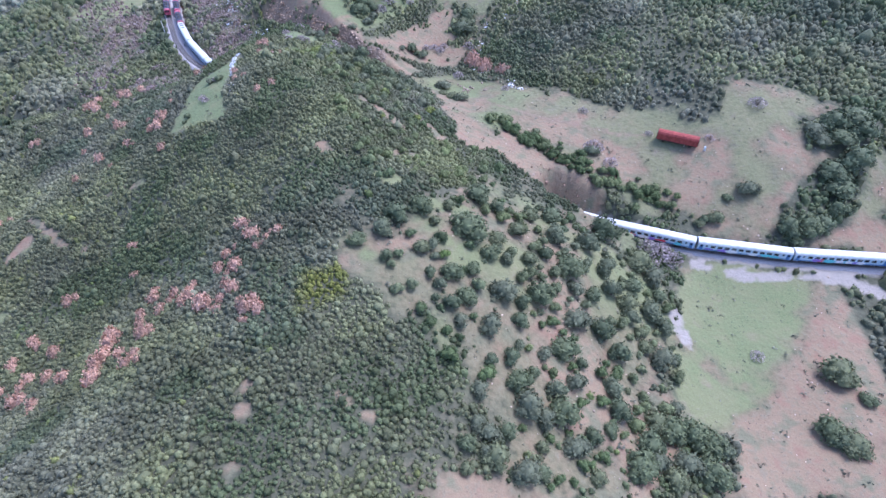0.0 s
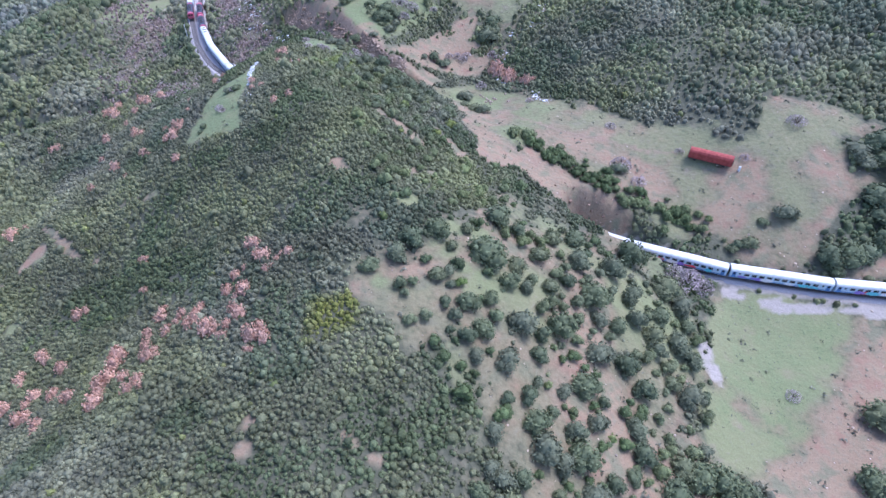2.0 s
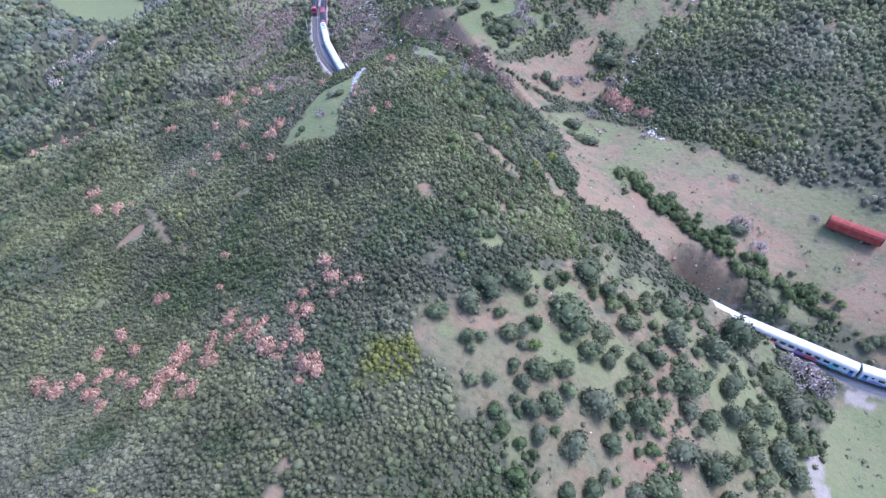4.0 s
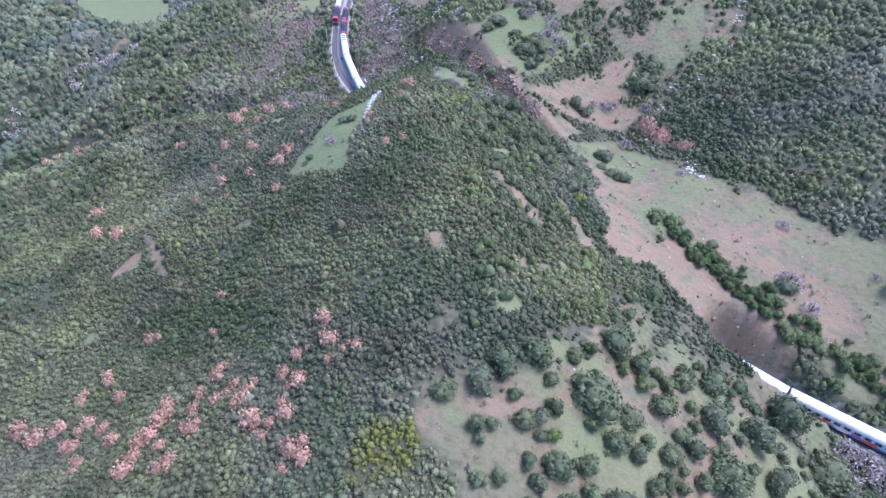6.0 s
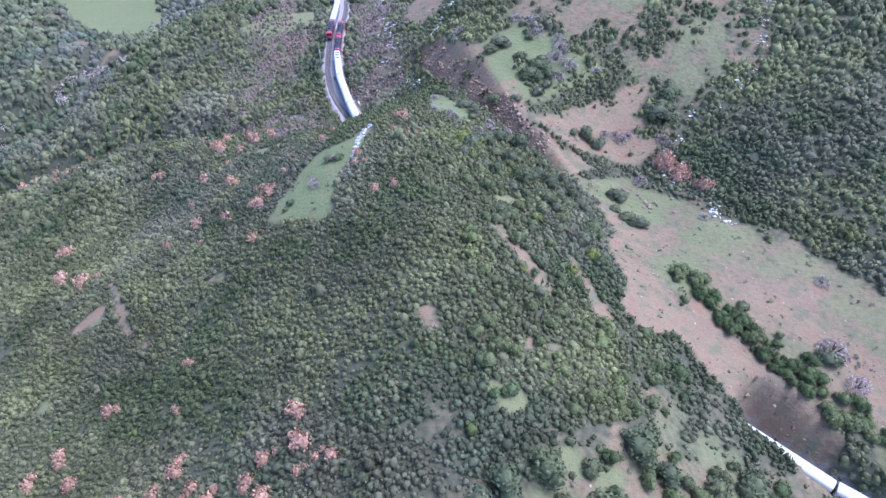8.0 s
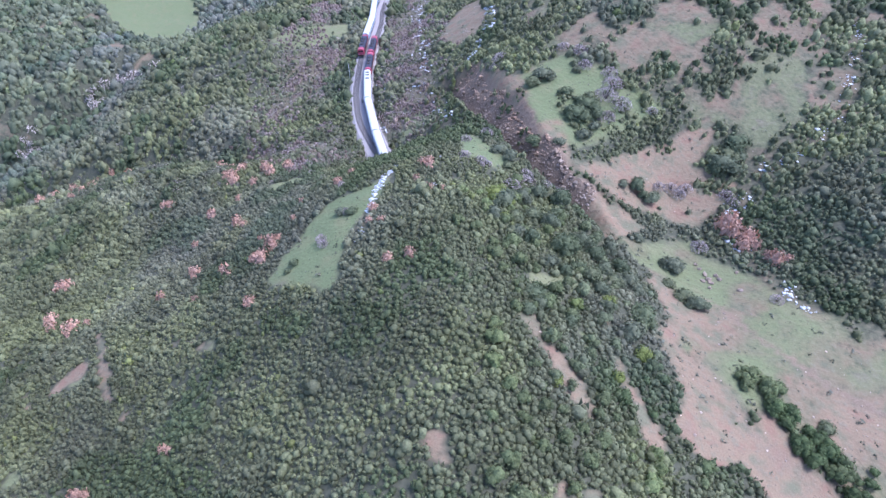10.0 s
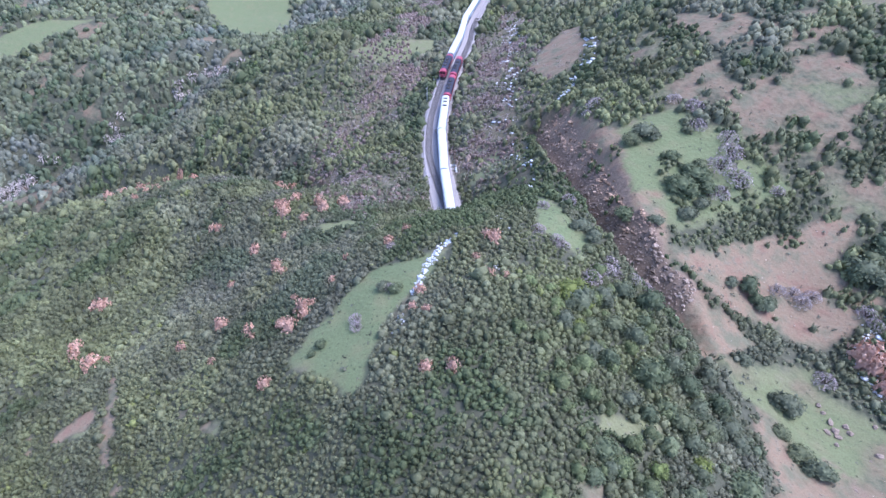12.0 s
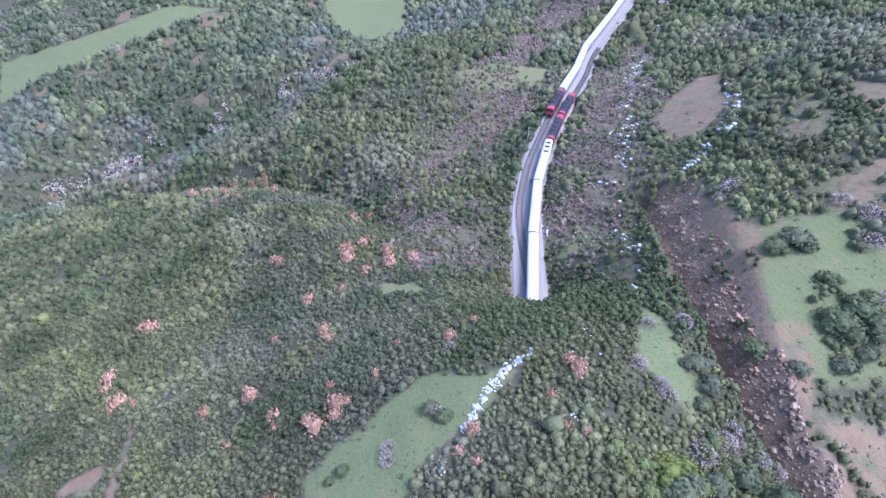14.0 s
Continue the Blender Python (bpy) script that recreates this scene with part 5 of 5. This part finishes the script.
def hull(name, profile, x0, x1, mat, parent, label="", taper=0.0):
    """A closed shell: the cross-section (across, up) drawn out along the vehicle."""
    bm = bmesh.new()
    rings = []
    for x, k in ((x0, 1 - taper), (x0 + 0.35, 1), (x1 - 0.35, 1), (x1, 1 - taper)):
        rings.append([bm.verts.new((x, a * k, z)) for a, z in profile])
    for r, q in zip(rings, rings[1:]):
        for i in range(len(r)):
            bm.faces.new((r[i], r[(i + 1) % len(r)], q[(i + 1) % len(r)], q[i]))
    bm.faces.new(rings[0][::-1])
    bm.faces.new(rings[-1])
    bmesh.ops.recalc_face_normals(bm, faces=bm.faces)
    return part(name, bm, mat, parent, label)


def bogie(x, parent):
    b = block("bogie", (x, 0, 0.62), (3.4, 2.1, 0.35), UNDER, parent)
    for dx in (-1.25, 1.25):
        for side in (-0.75, 0.75):
            bm = bmesh.new()
            bmesh.ops.create_cone(bm, cap_ends=True, segments=14, radius1=0.46, radius2=0.46, depth=0.14, matrix=Matrix.Translation((x + dx, side, 0.46)) @ Matrix.Rotation(math.pi / 2, 4, "X"))
            part("wheel", bm, STEEL, b)


LOW = [(-1.40, 1.02), (-1.45, 1.35), (-1.45, 3.05), (1.45, 3.05), (1.45, 1.35), (1.40, 1.02)]
ROOF = [(-1.47, 3.05), (-1.44, 3.38), (-1.22, 3.72), (-0.75, 3.95), (0, 4.05), (0.75, 3.95), (1.22, 3.72), (1.44, 3.38), (1.47, 3.05)]


def coach(label, vents=False):
    root = tagged(new("passenger_coach"), label, "train coach", "coaches of the trains")
    hull("body", LOW, -12.75, 12.75, PALE, root, "pale blue coach side")
    hull("roof", ROOF, -12.8, 12.8, WHITE, root, "white rounded roof", 0.06)
    block("underframe", (0, 0, 0.88), (22, 2.3, 0.3), UNDER, root)
    for k, x in enumerate((-3.2, 0.6, 4.4)):
        block("equipment_box", (x, 0, 0.62), (2.4, 2.3, 0.55), UNDER, root, "", 0.05)
    bogie(-9.2, root)
    bogie(9.2, root)
    for side in (-1, 1):
        block("lower_band", (0, side * 1.452, 1.3), (25.4, 0.012, 0.3), BLUE, root, "deep blue band")
        for k in range(10):
            x = -8.55 + 1.9 * k
            w = block("window", (x, side * 1.449, 2.48), (1.25, 0.03, 0.82), GLASS, root, "dark glass")
            block("window_rail", (x, side * 1.468, 2.66), (1.25, 0.012, 0.04), WHITE, w)
        for x in (-11.75, 11.75):
            d = block("door", (x, side * 1.455, 2.05), (0.95, 0.03, 1.9), BLUE, root, "blue door")
            block("pane", (x, side * 1.474, 2.55), (0.5, 0.012, 0.7), GLASS, d)
        for x in (-10.35, 10.35):
            block("small_window", (x, side * 1.449, 2.6), (0.5, 0.03, 0.5), GLASS, root)
    for x in (-12.95, 12.95):
        block("gangway", (x, 0, 2.3), (0.35, 1.5, 2.3), UNDER, root, "black rubber gangway", 0.08)
    for x in (-11, 11):
        block("roof_vent", (x, 0, 4.03), (0.7, 0.8, 0.14), WHITE, root, "", 0.04)
    if vents:
        for x in (-10, -7.4, -4.2):
            block("roof_grille", (x, 0.1, 4.05), (1.1, 1.5, 0.12), UNDER, root, "dark roof grille", 0.03)
    return root


def graffiti(root, seed):
    """Abstract sprayed shapes on the coach's south side."""
    rs = np.random.RandomState(seed)
    for k in range(rs.randint(8, 13)):
        bm = bmesh.new()
        x, w, h = rs.uniform(-9.5, 9.5), rs.uniform(0.8, 2.4), rs.uniform(0.35, 0.75)
        pts = [bm.verts.new((x + w * (0.7 + 0.3 * rs.rand()) * math.cos(a), 0.0, 1.62 + h * (0.55 + 0.45 * rs.rand()) * math.sin(a))) for a in np.linspace(0, 2 * math.pi, 14)[:-1]]
        face = bm.faces.new(pts)
        got = bmesh.ops.extrude_face_region(bm, geom=[face])
        bmesh.ops.translate(bm, vec=(0, 0.006, 0), verts=[q for q in got["geom"] if isinstance(q, bmesh.types.BMVert)])
        ob = part("graffiti", bm, SPRAY[rs.randint(len(SPRAY))], root, "bright sprayed shapes")
        ob.location.y = 1.466 + 0.007 * k


def locomotive(label):
    root = tagged(new("diesel_locomotive"), label, "locomotive", "locomotives")
    block("frame", (0, 0, 1.15), (18.2, 2.7, 0.4), UNDER, root)
    shell = [(-1.42, 1.3), (-1.45, 3.2), (-1.1, 3.75), (-0.4, 3.95), (0.4, 3.95), (1.1, 3.75), (1.45, 3.2), (1.42, 1.3)]
    hull("hood", shell, -6.45, 8.9, NAVY, root, "dark blue-black engine hood", 0.03)
    hull("cab", [(a * 1.02, z * 1.015) for a, z in shell], -9.2, -6.4, RED, root, "bright red cab", 0.12)
    hull("rear_cab", [(a * 1.02, z * 1.01) for a, z in shell], 7.6, 9.25, RED, root, "bright red end", 0.12)
    for x in (-2.8, 0.4, 3.6):
        bm = bmesh.new()
        bmesh.ops.create_cone(bm, cap_ends=True, segments=20, radius1=0.85, radius2=0.75, depth=0.22, matrix=Matrix.Translation((x, 0, 4.02)))
        fan = part("roof_fan", bm, UNDER, root, "round dark roof fan")
        for a in range(4):
            bm = bmesh.new()
            bmesh.ops.create_cube(bm, size=1.0, matrix=Matrix.Translation((x, 0, 4.14)) @ Matrix.Rotation(a * math.pi / 4, 4, "Z") @ Matrix.Diagonal((1.4, 0.07, 0.03, 1)))
            part("grille_bar", bm, STEEL, fan)
    block("exhaust", (2.0, 0, 4.1), (0.9, 0.35, 0.3), UNDER, root, "", 0.04)
    for side in (-1, 1):
        block("stripe", (1.0, side * 1.446, 1.75), (13.4, 0.02, 0.5), RED, root, "red side stripe")
        block("cab_window", (-7.6, side * 1.475, 2.85), (1.3, 0.03, 0.7), GLASS, root)
        for x in (-4.4, -2.2, 0.0, 2.2, 4.4):
            block("side_grille", (x, side * 1.45, 2.75), (1.6, 0.03, 0.8), UNDER, root)
        block("windscreen", (-9.17, side * 0.62, 3.0), (0.1, 1.0, 0.75), GLASS, root)
        for x in (-9.45, 9.45):
            bm = bmesh.new()
            bmesh.ops.create_cone(bm, cap_ends=True, segments=12, radius1=0.24, radius2=0.24, depth=0.5, matrix=Matrix.Translation((x, side * 0.88, 1.05)) @ Matrix.Rotation(math.pi / 2, 4, "Y"))
            part("buffer", bm, STEEL, root)
        block("headlight", (-9.3, side * 0.8, 1.7), (0.12, 0.28, 0.2), WHITE, root, "pale headlight")
    bogie(-5.6, root)
    bogie(5.6, root)
    block("fuel_tank", (0, 0, 0.72), (4.6, 2.2, 0.6), UNDER, root, "", 0.1)
    return root


def ride(line, s, flip=False):
    """The pose of a vehicle whose middle is s metres along the line."""
    a, b = on_line(line, s - 9.0), on_line(line, s + 9.0)
    c = (a + b) / 2
    return pose(c[0], c[1], c[2], 0, 0, math.degrees(math.atan2(b[1] - a[1], b[0] - a[0])) + (180 if flip else 0))


COACH = 26.1
near_label = "white-roofed pale blue passenger coach with sprayed graffiti"
first = coach(near_label)
s_near = float(np.interp(-73.9, -near_full[:, 0], arc(near_full)))
spots = [s_near + COACH * (k + 0.5) for k in (1, 0, -1, -2, -3, -4, -5)]
spots = [s for s in spots if 9 < s < arc(near_full)[-1] - 9]
first.matrix_world = ride(near_full, spots[0])
near_coaches = [first] + [copy_thing(first, ride(near_full, s)) for s in spots[1:]]
far_label = "white-roofed pale blue passenger coach behind red locomotives"
s_front = float(np.interp(310.0, far_full[:, 1], arc(far_full)))
lead = locomotive("red and dark-blue diesel locomotive heading the passenger train")
lead.matrix_world = ride(far_full, s_front - 9.5, True)
copy_thing(lead, ride(far_full, s_front - 29.2, True))
van = coach("white-roofed generator coach with dark roof grilles", True)
van.matrix_world = ride(far_full, s_front - 39.3 - COACH / 2, True)
for k in range(1, 6):
    s = s_front - 39.3 - COACH * (k + 0.5)
    if s > 9.5:
        tagged(copy_thing(first, ride(far_full, s)), far_label)
s_loop = float(np.interp(292.0, loop_line[:, 1], arc(loop_line)))
waiting = copy_thing(lead, ride(loop_line, s_loop + 9.5))
tagged(waiting, "red and dark-blue diesel locomotive waiting on the loop track")
for k in range(11):
    tagged(copy_thing(first, ride(loop_line, s_loop + 20 + COACH * (k + 0.5))), "white-roofed coach standing on the loop track")
for k, c in enumerate(near_coaches):
    graffiti(c, 70 + k)


def freight_wagon():
    """An abandoned covered wagon with an arched roof, rusted red."""
    root = tagged(new("freight_wagon"), "abandoned rusty-red covered freight wagon on a grassy terrace", "freight wagon")
    prof = [(-1.45, 1.1), (-1.5, 3.0), (-1.15, 3.55), (-0.5, 3.85), (0.5, 3.85), (1.15, 3.55), (1.5, 3.0), (1.45, 1.1)]
    hull("body", prof, -6.3, 6.3, RUST, root)
    for x in np.linspace(-5.6, 5.6, 9):
        for side in (-1, 1):
            block("rib", (x, side * 1.51, 2.0), (0.1, 0.07, 1.8), RUST, root)
    for side in (-1, 1):
        block("sliding_door", (0.4, side * 1.53, 2.0), (2.2, 0.06, 1.75), RUST, root)
    for x in (-6.42, 6.42):
        block("end_frame", (x, 0, 2.3), (0.12, 2.7, 2.2), UNDER, root, "dark end frame")
    block("underframe", (0, 0, 0.95), (12.4, 2.4, 0.3), UNDER, root)
    for x in (-4.2, 4.2):
        for side in (-0.75, 0.75):
            bm = bmesh.new()
            bmesh.ops.create_cone(bm, cap_ends=True, segments=16, radius1=0.5, radius2=0.5, depth=0.14, matrix=Matrix.Translation((x, side, 0.5)) @ Matrix.Rotation(math.pi / 2, 4, "X"))
            part("wheel", bm, UNDER, root)
    a, b = np.array([70.6, 156.6]), np.array([82.4, 150.9])
    c = (a + b) / 2
    z = float(height(c[:1], c[1:])[0])
    root.matrix_world = pose(c[0], c[1], z - 0.1, 0, 0, math.degrees(math.atan2(b[1] - a[1], b[0] - a[0])))


freight_wagon()
post = tagged(new("marker_post"), "short white concrete post beside the abandoned wagon", "post")
block("shaft", (0, 0, 0.6), (0.6, 0.45, 1.5), WHITE, post, "", 0.04)
block("cap", (0, 0, 1.4), (0.7, 0.55, 0.14), WHITE, post, "", 0.03)
post.matrix_world = pose(84.2, 149.6, float(height(np.array([84.2]), np.array([149.6]))[0]))


# ---- small things by the line and in the valley ----
def stand(ob, x, y, turn=0.0, sink=0.05):
    ob.matrix_world = pose(x, y, float(height(np.array([x]), np.array([y]))[0]) - sink, 0, 0, turn)
    return ob


pole = tagged(new("line_pole"), "tall white-painted wooden pole beside the loop track", "pole")
bm = bmesh.new()
bmesh.ops.create_cone(bm, cap_ends=True, segments=10, radius1=0.16, radius2=0.1, depth=6.4, matrix=Matrix.Translation((0, 0, 3.2)))
part("shaft", bm, WHITE, pole)
block("crossarm", (0, 0, 5.9), (0.12, 1.3, 0.12), TIMBER, pole)
for side in (-0.5, 0.5):
    bm = bmesh.new()
    bmesh.ops.create_cone(bm, cap_ends=True, segments=8, radius1=0.06, radius2=0.04, depth=0.2, matrix=Matrix.Translation((0, side, 6.05)))
    part("insulator", bm, WHITE, pole, "white insulator")
stand(pole, -140.4, 274.1)

cabinet = tagged(new("relay_cabinet"), "small grey metal relay cabinet between the tracks", "cabinet")
block("body", (0, 0, 0.8), (0.7, 0.5, 1.4), CONCRETE, cabinet, "", 0.03)
block("door", (0, 0.262, 0.8), (0.58, 0.02, 1.2), CONCRETE, cabinet)
block("cap", (0, 0, 1.55), (0.82, 0.62, 0.1), CONCRETE, cabinet, "", 0.02)
spot = on_line(far_bed, 62.0)
cabinet.matrix_world = pose(spot[0], spot[1], spot[2] - 0.3, 0, 0, 30)

hut = tagged(new("trackside_hut"), "small white-walled hut with a grey roof by the railway", "hut")
block("wall", (0, 0, 1.3), (4.2, 3.2, 2.6), WHITE, hut)
bm = bmesh.new()
top = [bm.verts.new(q) for q in ((-2.4, -1.9, 2.6), (2.4, -1.9, 2.6), (2.4, 1.9, 2.6), (-2.4, 1.9, 2.6), (-2.4, 0, 3.5), (2.4, 0, 3.5))]
for f in ((0, 1, 5, 4), (2, 3, 4, 5), (1, 2, 5), (3, 0, 4), (3, 2, 1, 0)):
    bm.faces.new([top[i] for i in f])
part("roof", bm, CONCRETE, hut, "grey pitched roof")
block("door", (-0.8, -1.61, 1.0), (0.9, 0.05, 2.0), BLUE, hut, "blue door")
block("window", (0.9, -1.61, 1.5), (0.9, 0.05, 0.9), GLASS, hut)
stand(hut, -176.0, 435.4, 20)

BOULDERS = [(6.7, 194.8, 0.6), (8.1, 193.2, 0.7), (9.0, 191.5, 0.8), (7.7, 190.5, 0.6), (9.7, 190.3, 0.7), (10.5, 193.6, 0.7), (9.3, 188.2, 0.5), (5.8, 196.0, 0.6), (11.3, 192.5, 0.6), (15.0, 196.2, 0.6), (13.4, 200.2, 0.4), (15.6, 189.6, 0.7)]
boulder_random = np.random.RandomState(3)
for x, y, r in BOULDERS:
    v, f = STONES[boulder_random.randint(len(STONES))]
    me = mesh_from("boulder", v, f, (STONE,), np.tile((1.2, 1.15, 1.1, 1.0), (len(v), 1)))
    rock = tagged(new("boulder", me), "angular grey-brown boulder on the eroded slope", "boulder", "boulders of the eroded slope")
    z = float(height(np.array([x]), np.array([y]))[0])
    rock.matrix_world = Matrix.LocRotScale((x, y, z + 0.15 * r), Euler((0, 0, boulder_random.uniform(0, 6.28))), (1.3 * r, r, 0.9 * r))
